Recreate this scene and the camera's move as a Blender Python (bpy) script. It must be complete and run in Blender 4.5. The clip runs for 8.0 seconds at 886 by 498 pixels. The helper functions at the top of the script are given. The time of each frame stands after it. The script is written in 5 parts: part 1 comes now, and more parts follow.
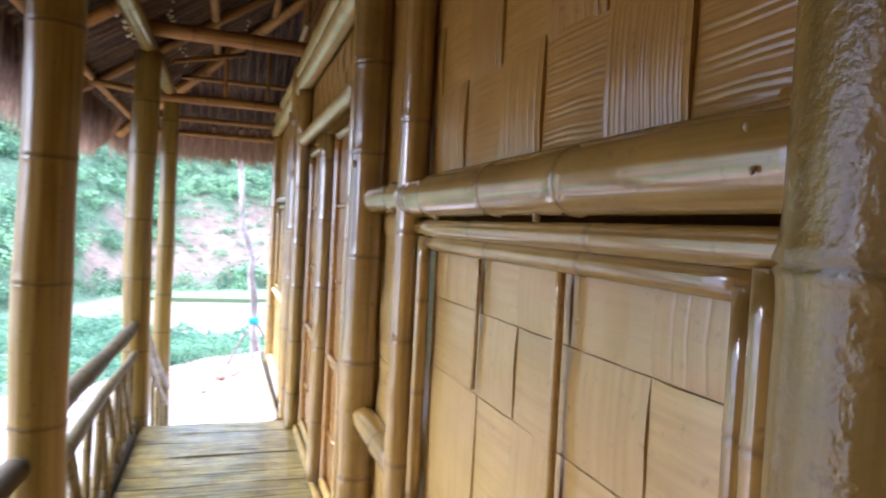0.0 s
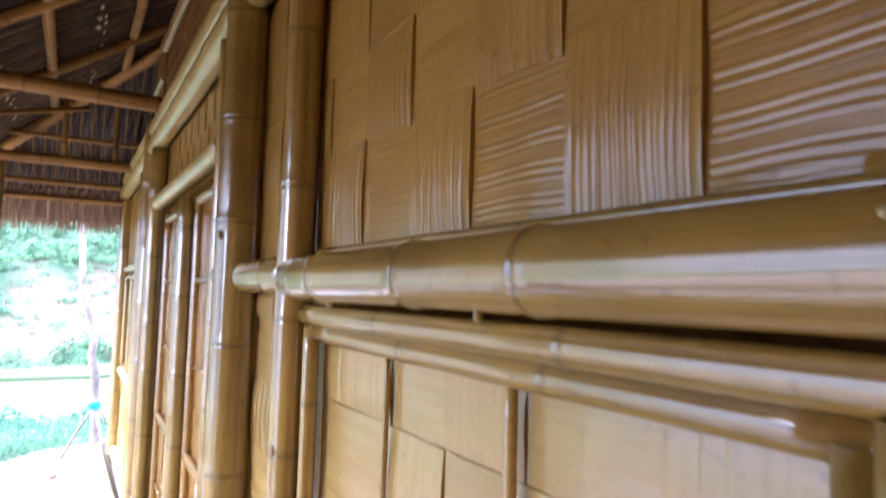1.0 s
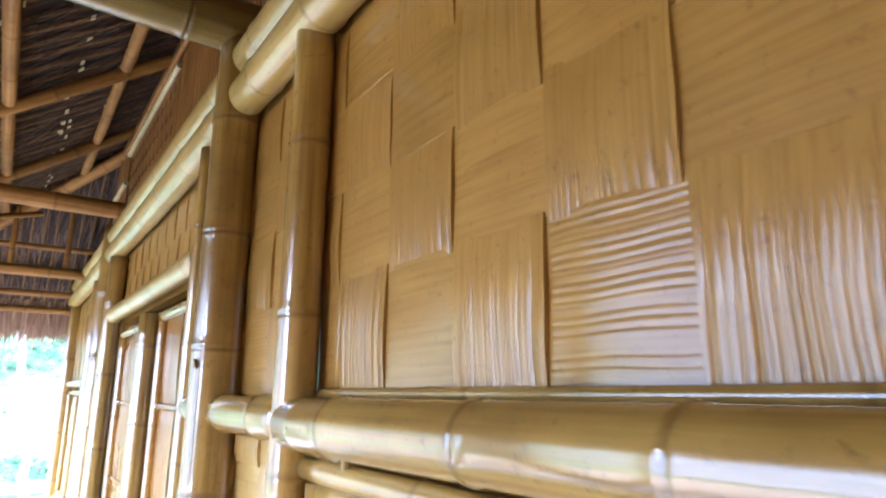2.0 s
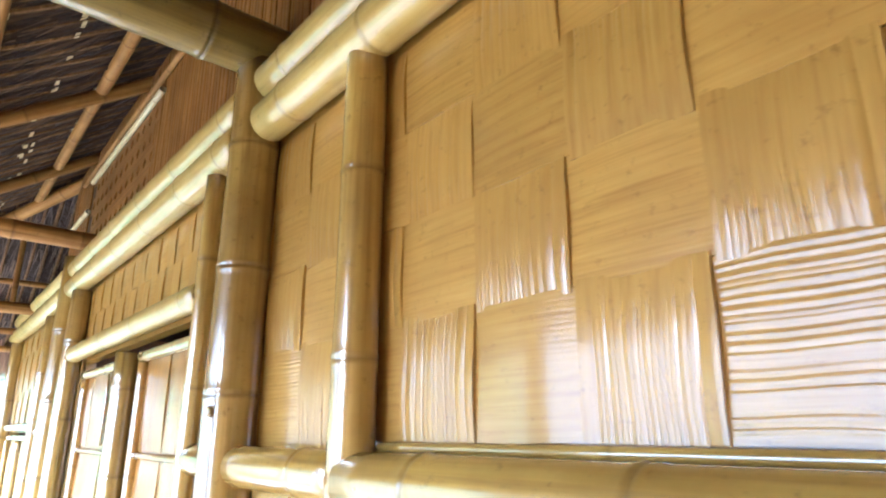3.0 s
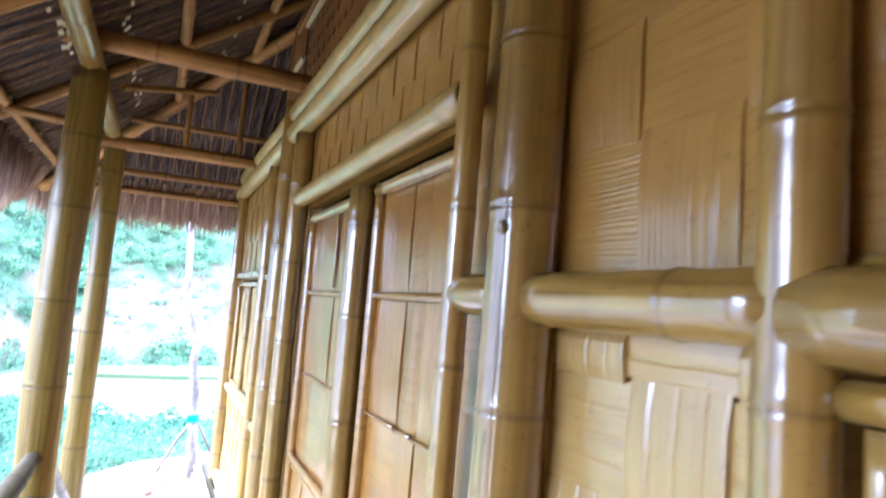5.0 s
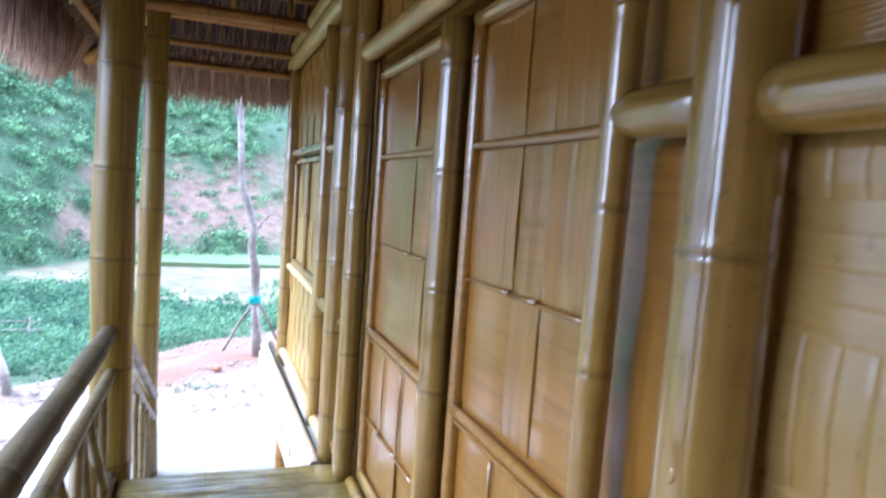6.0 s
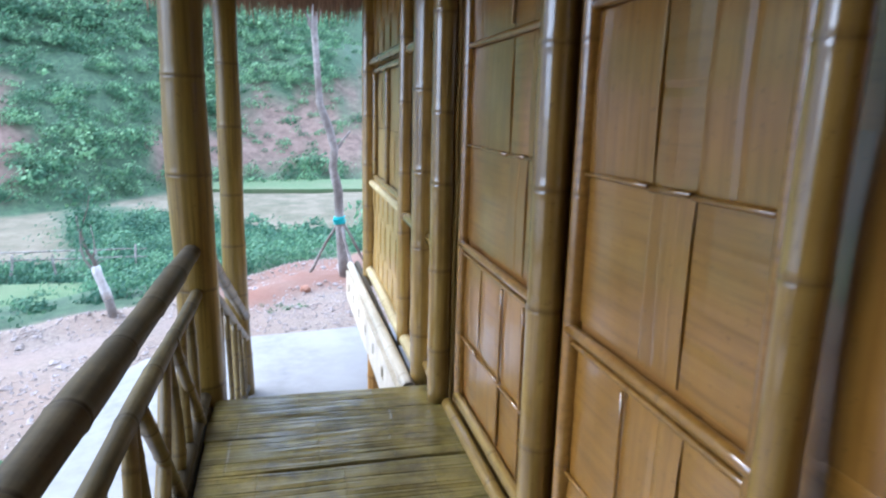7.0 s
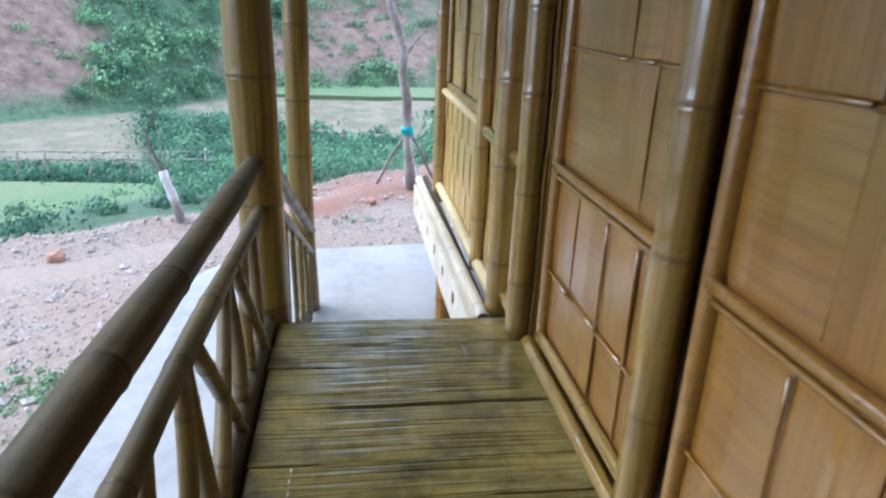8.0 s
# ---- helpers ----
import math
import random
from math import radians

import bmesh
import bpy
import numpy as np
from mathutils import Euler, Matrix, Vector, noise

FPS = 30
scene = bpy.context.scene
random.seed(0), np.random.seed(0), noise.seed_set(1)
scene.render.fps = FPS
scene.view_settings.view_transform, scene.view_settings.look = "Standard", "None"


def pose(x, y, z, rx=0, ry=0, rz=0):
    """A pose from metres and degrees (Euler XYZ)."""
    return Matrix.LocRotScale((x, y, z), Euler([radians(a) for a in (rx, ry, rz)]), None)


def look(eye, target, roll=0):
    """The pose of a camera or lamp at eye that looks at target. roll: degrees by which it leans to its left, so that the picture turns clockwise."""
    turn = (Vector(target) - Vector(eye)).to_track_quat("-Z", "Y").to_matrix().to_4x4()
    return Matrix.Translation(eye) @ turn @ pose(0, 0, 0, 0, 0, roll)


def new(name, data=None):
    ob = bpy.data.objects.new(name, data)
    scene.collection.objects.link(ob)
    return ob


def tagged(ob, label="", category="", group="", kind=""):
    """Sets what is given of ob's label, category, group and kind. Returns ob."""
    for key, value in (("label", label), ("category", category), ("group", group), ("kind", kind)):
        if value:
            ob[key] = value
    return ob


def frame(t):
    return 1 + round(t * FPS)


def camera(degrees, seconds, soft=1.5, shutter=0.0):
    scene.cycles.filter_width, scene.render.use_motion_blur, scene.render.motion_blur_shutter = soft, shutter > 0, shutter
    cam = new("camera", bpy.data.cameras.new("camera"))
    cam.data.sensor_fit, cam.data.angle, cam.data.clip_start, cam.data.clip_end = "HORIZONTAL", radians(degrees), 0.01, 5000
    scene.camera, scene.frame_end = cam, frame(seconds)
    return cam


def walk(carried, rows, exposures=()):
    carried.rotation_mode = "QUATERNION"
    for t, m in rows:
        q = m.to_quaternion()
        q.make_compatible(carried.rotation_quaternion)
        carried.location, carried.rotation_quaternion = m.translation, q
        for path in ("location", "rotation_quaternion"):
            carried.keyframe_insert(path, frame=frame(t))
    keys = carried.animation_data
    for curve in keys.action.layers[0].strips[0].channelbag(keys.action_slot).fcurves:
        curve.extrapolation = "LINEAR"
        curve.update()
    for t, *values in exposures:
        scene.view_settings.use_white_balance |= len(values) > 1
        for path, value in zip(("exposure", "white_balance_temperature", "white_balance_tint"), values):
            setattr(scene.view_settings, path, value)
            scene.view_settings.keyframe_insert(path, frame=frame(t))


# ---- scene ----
cam = camera(68.7, 8.0, soft=2.0, shutter=0.5)
PATH = [
    (0, (-0.538, -2.265, 1.469), (0.096, -0.369, 1.405), 3.0),
    (0.5, (-0.525, -2.144, 1.478), (0.319, -0.332, 1.437), 3.4),
    (1, (-0.505, -1.987, 1.52), (0.49, -0.258, 1.66), 1.6),
    (1.5, (-0.503, -1.876, 1.57), (0.515, -0.184, 1.885), 0.9),
    (3, (-0.674, -1.551, 1.627), (0.524, -0.048, 2.181), 0.2),
    (3.5, (-0.695, -1.443, 1.607), (0.394, 0.162, 2.096), 1.7),
    (4, (-0.672, -1.277, 1.584), (0.248, 0.445, 2.019), 2.2),
    (4.5, (-0.653, -1.148, 1.567), (0.17, 0.644, 1.901), 3.7),
    (6, (-0.726, -0.634, 1.403), (-0.034, 1.235, 1.241), 4.1),
    (6.5, (-0.735, -0.506, 1.353), (-0.163, 1.384, 1.035), 2.6),
    (7, (-0.695, -0.332, 1.308), (-0.238, 1.57, 0.891), 1.4),
    (7.5, (-0.687, -0.157, 1.279), (-0.339, 1.734, 0.729), 2.7),
    (8, (-0.721, -0.007, 1.268), (-0.453, 1.854, 0.586), 2.3),
]
SKY_STRENGTH = 0.15
SUN_STRENGTH = 1.5
EXPOSURES = [(0, 2.08, 5150, 20), (0.6, 2.1, 5100, 21), (1.0, 2.5, 5000, 20), (1.5, 2.88, 4850, 18), (2.8, 4.06, 4600, 6), (3.2, 4.06, 4600, 6), (3.7, 3.94, 4650, 8), (4.5, 3.22, 4600, 16), (5.8, 1.72, 4800, 14), (6.5, 1.07, 4850, 13), (7, 0.79, 4900, 11), (8, 0.61, 5000, 9)]
walk(cam, [(t, look(e, g, r)) for t, e, g, r in PATH], EXPOSURES)

# ---- light ----
world = bpy.data.worlds.new("sky")
scene.world = world
world.use_nodes = True
wn = world.node_tree.nodes
sky = wn.new("ShaderNodeTexSky")
sky.sky_type = "NISHITA"
sky.sun_disc = False
sky.sun_elevation = radians(38)
sky.sun_rotation = radians(-60)
sky.dust_density = 7.0
sky.air_density = 1.0
veil = wn.new("ShaderNodeMix")
veil.data_type, veil.blend_type = "RGBA", "ADD"
veil.inputs["Factor"].default_value = 1.0
veil.inputs["B"].default_value = (12.0, 12.5, 13.4, 1)
world.node_tree.links.new(sky.outputs[0], veil.inputs["A"])
world.node_tree.links.new(veil.outputs["Result"], wn["Background"].inputs[0])
wn["Background"].inputs[1].default_value = SKY_STRENGTH

sun = new("sun", bpy.data.lights.new("sun", "SUN"))
sun.data.energy = SUN_STRENGTH
sun.data.angle = radians(40)
sun.data.color = (1.0, 0.98, 0.95)
SUN_DIR = Vector((-math.sin(radians(60)) * math.cos(radians(38)), math.cos(radians(60)) * math.cos(radians(38)), math.sin(radians(38))))
sun.matrix_basis = look(SUN_DIR * 30, (0, 0, 0))


# ---- materials ----
def material(name):
    m = bpy.data.materials.new(name)
    m.use_nodes = True
    return m, m.node_tree.nodes, m.node_tree.links, m.node_tree.nodes["Principled BSDF"]


def noise_node(n, l, vec, scale, detail=4.0, rough=0.55):
    t = n.new("ShaderNodeTexNoise")
    t.inputs["Scale"].default_value = scale
    t.inputs["Detail"].default_value = detail
    t.inputs["Roughness"].default_value = rough
    l.new(vec, t.inputs["Vector"])
    return t.outputs["Fac"]


def ramp(n, l, fac, stops):
    r = n.new("ShaderNodeValToRGB")
    while len(r.color_ramp.elements) < len(stops):
        r.color_ramp.elements.new(0.5)
    for e, (p, c) in zip(r.color_ramp.elements, stops):
        e.position = p
        e.color = (*c, 1) if len(c) == 3 else c
    l.new(fac, r.inputs[0])
    return r.outputs[0]


def mix(n, l, fac, a, b, kind="MIX"):
    m = n.new("ShaderNodeMix")
    m.data_type = "RGBA"
    m.blend_type = kind
    for sock, v in ((m.inputs["Factor"], fac), (m.inputs["A"], a), (m.inputs["B"], b)):
        if isinstance(v, (int, float)):
            sock.default_value = v
        elif isinstance(v, tuple):
            sock.default_value = (*v, 1)
        else:
            l.new(v, sock)
    return m.outputs["Result"]


def shifted(n, l, scale, coord="Object"):
    """Object coordinates, moved by the object's own random number and stretched."""
    tc = n.new("ShaderNodeTexCoord")
    info = n.new("ShaderNodeObjectInfo")
    mul = n.new("ShaderNodeMath")
    mul.operation = "MULTIPLY"
    mul.inputs[1].default_value = 37.0
    l.new(info.outputs["Random"], mul.inputs[0])
    add = n.new("ShaderNodeVectorMath")
    l.new(tc.outputs[coord], add.inputs[0])
    l.new(mul.outputs[0], add.inputs[1])
    mp = n.new("ShaderNodeMapping")
    mp.inputs["Scale"].default_value = scale
    l.new(add.outputs[0], mp.inputs[0])
    return mp.outputs[0], info.outputs["Random"], add.outputs[0]


def bump(n, l, bsdf, height, strength, dist=0.002, under=None):
    b = n.new("ShaderNodeBump")
    b.inputs["Strength"].default_value = strength
    b.inputs["Distance"].default_value = dist
    l.new(height, b.inputs["Height"])
    if under is not None:
        l.new(under, b.inputs["Normal"])
    l.new(b.outputs[0], bsdf.inputs["Normal"])
    return b.outputs[0]


def bamboo(name, dark, mid, light, rough=0.3, coat=0.8, coat_rough=0.1, fibre=(55, 55, 1.6), bumpy=0.25, green=None, lumps=0.0, lump_scale=9.0, ior=1.85, spread=(0.82, 1.15), stain=0.0):
    """Varnished or weathered bamboo: long fibres, blotches, pale rings at the nodes, a coat of lacquer."""
    m, n, l, p = material(name)
    vec, rnd, plain = shifted(n, l, fibre)
    f = noise_node(n, l, vec, 1.0, 5)
    col = ramp(n, l, f, [(0.25, dark), (0.5, mid), (0.78, light)])
    blot = noise_node(n, l, plain, 3.2, 5, 0.6)
    col = mix(n, l, ramp(n, l, blot, [(0.35, (0, 0, 0)), (0.72, (0.75, 0.75, 0.75))]), col, dark if green is None else green)
    if stain:
        wet = noise_node(n, l, plain, 6.5, 6, 0.65)
        col = mix(n, l, ramp(n, l, wet, [(0.42, (0, 0, 0)), (0.68, (stain, stain, stain))]), col, tuple(c * 0.4 for c in dark))
    fine = noise_node(n, l, plain, 46.0, 3, 0.7)
    spot = ramp(n, l, fine, [(0.60, (0, 0, 0)), (0.74, (0.45, 0.45, 0.45))])
    col = mix(n, l, spot, col, tuple(c * 0.45 for c in dark))
    at = n.new("ShaderNodeAttribute")
    at.attribute_name = "ring"
    half = n.new("ShaderNodeMath")
    half.operation = "MULTIPLY"
    half.inputs[1].default_value = 0.55
    l.new(at.outputs["Fac"], half.inputs[0])
    col = mix(n, l, half.outputs[0], col, tuple(c * 0.62 for c in dark))
    hs = n.new("ShaderNodeHueSaturation")
    mr = n.new("ShaderNodeMapRange")
    mr.inputs["To Min"].default_value, mr.inputs["To Max"].default_value = spread
    l.new(rnd, mr.inputs["Value"])
    l.new(mr.outputs[0], hs.inputs["Value"])
    l.new(col, hs.inputs["Color"])
    l.new(hs.outputs[0], p.inputs["Base Color"])
    rr = n.new("ShaderNodeMapRange")
    rr.inputs["To Min"].default_value, rr.inputs["To Max"].default_value = max(0.05, rough - 0.1), rough + 0.16
    l.new(blot, rr.inputs["Value"])
    l.new(rr.outputs[0], p.inputs["Roughness"])
    p.inputs["Coat Weight"].default_value = coat
    p.inputs["Specular IOR Level"].default_value = 0.22
    p.inputs["Coat Roughness"].default_value = coat_rough
    p.inputs["Coat IOR"].default_value = ior
    under = None
    if lumps:
        b0 = n.new("ShaderNodeBump")
        b0.inputs["Strength"].default_value, b0.inputs["Distance"].default_value = lumps, 0.006
        l.new(noise_node(n, l, plain, lump_scale, 3), b0.inputs["Height"])
        under = b0.outputs[0]
    bump(n, l, p, f, bumpy, 0.0015, under)
    if coat:
        wob = n.new("ShaderNodeBump")
        wob.inputs["Strength"].default_value, wob.inputs["Distance"].default_value = 0.12, 0.003
        l.new(noise_node(n, l, plain, 24.0, 2), wob.inputs["Height"])
        if under is not None:
            l.new(under, wob.inputs["Normal"])
        l.new(wob.outputs[0], p.inputs["Coat Normal"])
    return m


LACQUER = bamboo("lacquered_bamboo", (0.161, 0.088, 0.0127), (0.326, 0.203, 0.0355), (0.406, 0.279, 0.066), 0.36, 1.0, 0.13, lumps=0.15, ior=1.9)
BEAM = bamboo("pale_beam_bamboo", (0.28, 0.18, 0.035), (0.44, 0.31, 0.08), (0.52, 0.4, 0.14), 0.45, 0.7, 0.2, lumps=0.25, ior=1.75)
POST = bamboo("post_bamboo", (0.0615, 0.0344, 0.00492), (0.164, 0.104, 0.0148), (0.246, 0.164, 0.0328), 0.36, 0.6, 0.17, green=(0.164, 0.115, 0.0164), lumps=0.3, ior=1.55)
PALE = bamboo("pale_bamboo", (0.360, 0.275, 0.117), (0.520, 0.429, 0.221), (0.620, 0.550, 0.338), 0.45, 0.3, 0.25)
DARK_POLE = bamboo("roof_pole_bamboo", (0.12, 0.053, 0.009), (0.29, 0.147, 0.029), (0.42, 0.24, 0.06), 0.6, 0.0)
LATH = bamboo("lath_bamboo", (0.06, 0.03, 0.01), (0.135, 0.073, 0.027), (0.24, 0.145, 0.062), 0.75, 0.0)
MAT = bamboo("woven_mat", (0.25, 0.131, 0.018), (0.345, 0.195, 0.032), (0.39, 0.235, 0.046), 0.42, 0.65, 0.14, fibre=(110, 3, 110), bumpy=0.2, ior=1.75, spread=(0.93, 1.06))
SMOOTH_MAT = bamboo("smooth_mat", (0.33, 0.205, 0.05), (0.42, 0.28, 0.08), (0.46, 0.325, 0.105), 0.36, 0.8, 0.22, fibre=(70, 2.5, 70), bumpy=0.2, ior=1.85, spread=(0.95, 1.05))
DOOR_MAT = bamboo("door_mat", (0.176, 0.0826, 0.00946), (0.262, 0.128, 0.0155), (0.301, 0.157, 0.0232), 0.35, 1.0, 0.17, fibre=(60, 2.5, 60), bumpy=0.15, ior=1.85, spread=(0.92, 1.07))
INFILL = bamboo("infill_mat", (0.11, 0.045, 0.008), (0.23, 0.105, 0.018), (0.31, 0.16, 0.032), 0.55, 0.1, 0.3, fibre=(60, 2, 60))
DECK = bamboo("deck_bamboo", (0.062, 0.05, 0.013), (0.155, 0.127, 0.036), (0.25, 0.21, 0.07), 0.38, 0.6, 0.24, fibre=(85, 2.2, 85), bumpy=0.5, green=(0.2, 0.145, 0.022), stain=0.8)
# Dark brown weathered bamboo, with the backlit rails' shade also put into the colour
RAIL = bamboo("weathered_rail", (0.016, 0.011, 0.003), (0.042, 0.029, 0.008), (0.08, 0.058, 0.019), 0.7, 0.12, 0.35, ior=1.5, fibre=(40, 40, 2), bumpy=0.6, green=(0.04, 0.03, 0.012), lumps=0.6, stain=0.5)
BALUSTER = bamboo("weathered_baluster", (0.06, 0.04, 0.009), (0.165, 0.115, 0.027), (0.28, 0.205, 0.062), 0.5, 0.35, 0.25, fibre=(40, 40, 2), bumpy=0.5, green=(0.1, 0.068, 0.015), lumps=0.5, stain=0.5)
CRUST = bamboo("crusty_lacquer", (0.115, 0.072, 0.011), (0.205, 0.142, 0.026), (0.28, 0.205, 0.05), 0.36, 0.75, 0.15, bumpy=0.4, lumps=0.42, lump_scale=60.0, ior=1.6)
RAIL_LIGHT = bamboo("weathered_lower_rail", (0.03, 0.021, 0.006), (0.085, 0.06, 0.016), (0.15, 0.11, 0.034), 0.6, 0.15, 0.3, ior=1.5, fibre=(40, 40, 2), bumpy=0.6, green=(0.06, 0.044, 0.012), lumps=0.6, stain=0.5)
STRINGER = bamboo("stringer_bamboo", (0.36, 0.3, 0.2), (0.56, 0.5, 0.38), (0.68, 0.64, 0.53), 0.4, 0.4, 0.2)


def plain_material(name, a, b, scale, rough=0.9, bumpy=0.5, dist=0.01, c=None, big=0.6, metallic=0.0):
    m, n, l, p = material(name)
    plain = shifted(n, l, (1, 1, 1))[2]
    f = noise_node(n, l, plain, scale, 6, 0.65)
    col = ramp(n, l, f, [(0.3, a), (0.7, b)])
    if c:
        col = mix(n, l, ramp(n, l, noise_node(n, l, plain, big, 4), [(0.42, (0, 0, 0)), (0.66, (1, 1, 1))]), col, c)
    l.new(col, p.inputs["Base Color"])
    p.inputs["Roughness"].default_value = rough
    p.inputs["Metallic"].default_value = metallic
    bump(n, l, p, f, bumpy, dist)
    return m


CONCRETE = plain_material("concrete", (0.203, 0.195, 0.188), (0.277, 0.27, 0.262), 9, 0.85, 0.35, 0.006, (0.3, 0.292, 0.285), 1.1)
STONE = plain_material("stone", (0.216, 0.169, 0.144), (0.432, 0.382, 0.353), 6, 0.9)
ROCK = plain_material("red_rock", (0.225, 0.0975, 0.0562), (0.345, 0.188, 0.12), 12, 0.9)
CLIFF = plain_material("grey_rock", (0.24, 0.24, 0.26), (0.48, 0.47, 0.48), 1.6, 0.9, 0.6, 0.2)
BARK = plain_material("grey_bark", (0.17, 0.145, 0.125), (0.38, 0.345, 0.31), 22, 0.9, 0.6, 0.006, (0.13, 0.105, 0.085), 3.0)
WHITE_BARK = plain_material("pale_bark", (0.42, 0.39, 0.36), (0.66, 0.63, 0.6), 18, 0.85, 0.5, 0.005)
TEAL = plain_material("teal_cloth", (0.02, 0.30, 0.30), (0.05, 0.42, 0.40), 30, 0.7)
# Near-black backing: the shade in gaps, holes and hollows put into the colour
GAP_SHADE = plain_material("gap_shade_board", (0.05, 0.03, 0.016), (0.09, 0.055, 0.03), 8, 0.9)
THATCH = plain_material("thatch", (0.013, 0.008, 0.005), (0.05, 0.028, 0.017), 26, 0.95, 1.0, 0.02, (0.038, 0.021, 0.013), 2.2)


def island_material(name, dark, mid, light, rough=0.8, trans=0.0):
    """Blades and leaves: each island has its own tone."""
    m, n, l, p = material(name)
    g = n.new("ShaderNodeNewGeometry")
    col = ramp(n, l, g.outputs["Random Per Island"], [(0.0, dark), (0.5, mid), (1.0, light)])
    tc = n.new("ShaderNodeTexCoord")
    big = noise_node(n, l, tc.outputs["Object"], 0.12, 4, 0.6)
    col = mix(n, l, ramp(n, l, big, [(0.38, (0, 0, 0)), (0.68, (0.65, 0.65, 0.65))]), col, light)
    # Dark noise clumps put the shade between leaf masses into the colour
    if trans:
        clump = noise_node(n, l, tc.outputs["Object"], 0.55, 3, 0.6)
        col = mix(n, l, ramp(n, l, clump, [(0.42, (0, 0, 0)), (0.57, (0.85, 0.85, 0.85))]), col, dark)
    l.new(col, p.inputs["Base Color"])
    p.inputs["Roughness"].default_value = rough
    if trans:
        t = n.new("ShaderNodeBsdfTranslucent")
        l.new(col, t.inputs["Color"])
        ms = n.new("ShaderNodeMixShader")
        ms.inputs[0].default_value = trans
        l.new(p.outputs[0], ms.inputs[1])
        l.new(t.outputs[0], ms.inputs[2])
        l.new(ms.outputs[0], n["Material Output"].inputs[0])
    return m


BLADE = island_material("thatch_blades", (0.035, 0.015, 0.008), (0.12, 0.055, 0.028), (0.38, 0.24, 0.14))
# Paler than the near leaves: haze over the hill is put into the colour
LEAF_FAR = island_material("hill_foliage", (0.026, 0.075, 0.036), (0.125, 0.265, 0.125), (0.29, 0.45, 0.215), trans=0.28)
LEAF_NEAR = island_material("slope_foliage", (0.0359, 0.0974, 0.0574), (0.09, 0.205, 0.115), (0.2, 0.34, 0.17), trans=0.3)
LEAF_TREE = island_material("tree_leaf", (0.03, 0.09, 0.05), (0.06, 0.16, 0.08), (0.12, 0.24, 0.12), trans=0.45)


# Darker copy of the thatch blades: the shade under the roof in the colour
STRAW_SHADED = island_material("shaded_straw", (0.014, 0.009, 0.006), (0.045, 0.026, 0.016), (0.13, 0.082, 0.05))


def ground_material():
    m, n, l, p = material("earth_and_grass")
    tc = n.new("ShaderNodeTexCoord")
    pos = tc.outputs["Object"]
    at = n.new("ShaderNodeAttribute")
    at.attribute_name = "zone"
    sep = n.new("ShaderNodeSeparateColor")
    l.new(at.outputs["Color"], sep.inputs[0])
    grass = ramp(n, l, noise_node(n, l, pos, 1.7, 9, 0.75), [(0.34, (0.012, 0.03, 0.015)), (0.66, (0.07, 0.12, 0.053))])
    soil = ramp(n, l, noise_node(n, l, pos, 0.9, 9, 0.75), [(0.34, (0.0723, 0.0442, 0.0289)), (0.66, (0.221, 0.149, 0.111))])
    field = ramp(n, l, noise_node(n, l, pos, 0.45, 9, 0.75), [(0.34, (0.06, 0.066, 0.03)), (0.47, (0.11, 0.095, 0.054)), (0.64, (0.175, 0.145, 0.098))])
    fine = noise_node(n, l, pos, 26, 6, 0.7)
    dirt = ramp(n, l, fine, [(0.3, (0.14, 0.102, 0.075)), (0.7, (0.3, 0.243, 0.192))])
    dirt = mix(n, l, ramp(n, l, noise_node(n, l, pos, 1.3, 5), [(0.4, (0, 0, 0)), (0.65, (0.7, 0.7, 0.7))]), dirt, (0.235, 0.167, 0.122))
    worn_and_back = n.new("ShaderNodeAttribute")
    worn_and_back.attribute_name = "worn_and_back"
    wsep = n.new("ShaderNodeSeparateColor")
    l.new(worn_and_back.outputs["Color"], wsep.inputs[0])
    dirt = mix(n, l, wsep.outputs[0], dirt, (0.24, 0.182, 0.15))
    dirt = mix(n, l, wsep.outputs[1], dirt, (0.19, 0.088, 0.055))
    # Dark tone for the unseen hill behind, to cut the light from there
    dirt = mix(n, l, wsep.outputs[2], dirt, (0.1, 0.07, 0.05))
    col = mix(n, l, sep.outputs[2], grass, soil)
    col = mix(n, l, sep.outputs[1], col, field)
    col = mix(n, l, sep.outputs[0], col, dirt)
    # Pale tone of the unseen left hillside, added to reflect light into the lacquer
    bare = n.new("ShaderNodeAttribute")
    bare.attribute_name = "pale"
    col = mix(n, l, bare.outputs["Fac"], col, ramp(n, l, noise_node(n, l, pos, 0.2, 6, 0.6), [(0.3, (0.145, 0.15, 0.155)), (0.7, (0.215, 0.215, 0.215))]))
    l.new(col, p.inputs["Base Color"])
    p.inputs["Roughness"].default_value = 0.95
    bump(n, l, p, fine, 0.7, 0.02)
    return m


GROUND = ground_material()


# ---- builders ----
def world_of(ob):
    m = ob.matrix_basis.copy()
    return m if ob.parent is None else world_of(ob.parent) @ ob.matrix_parent_inverse @ m


def mesh_of(bm, name, mat, smooth=True):
    me = bpy.data.meshes.new(name)
    bm.to_mesh(me)
    bm.free()
    me.materials.append(mat)
    if smooth:
        me.shade_smooth()
    return me


def place(name, me, m, parent=None, label=""):
    ob = new(name, me)
    if parent is not None:
        ob.parent = parent
        ob.matrix_parent_inverse = world_of(parent).inverted()
    ob.matrix_basis = m
    if label:
        ob["label"] = label
    return ob


def part(name, bm, mat, parent, label="", m=None, smooth=True):
    return place(name, mesh_of(bm, name, mat, smooth), m or Matrix(), parent, label)


def thing(name, at, label, category, group="", kind=""):
    ob = new(name)
    ob.matrix_basis = Matrix.Translation(at)
    ob.empty_display_size = 0.1
    return tagged(ob, label, category, group, kind)


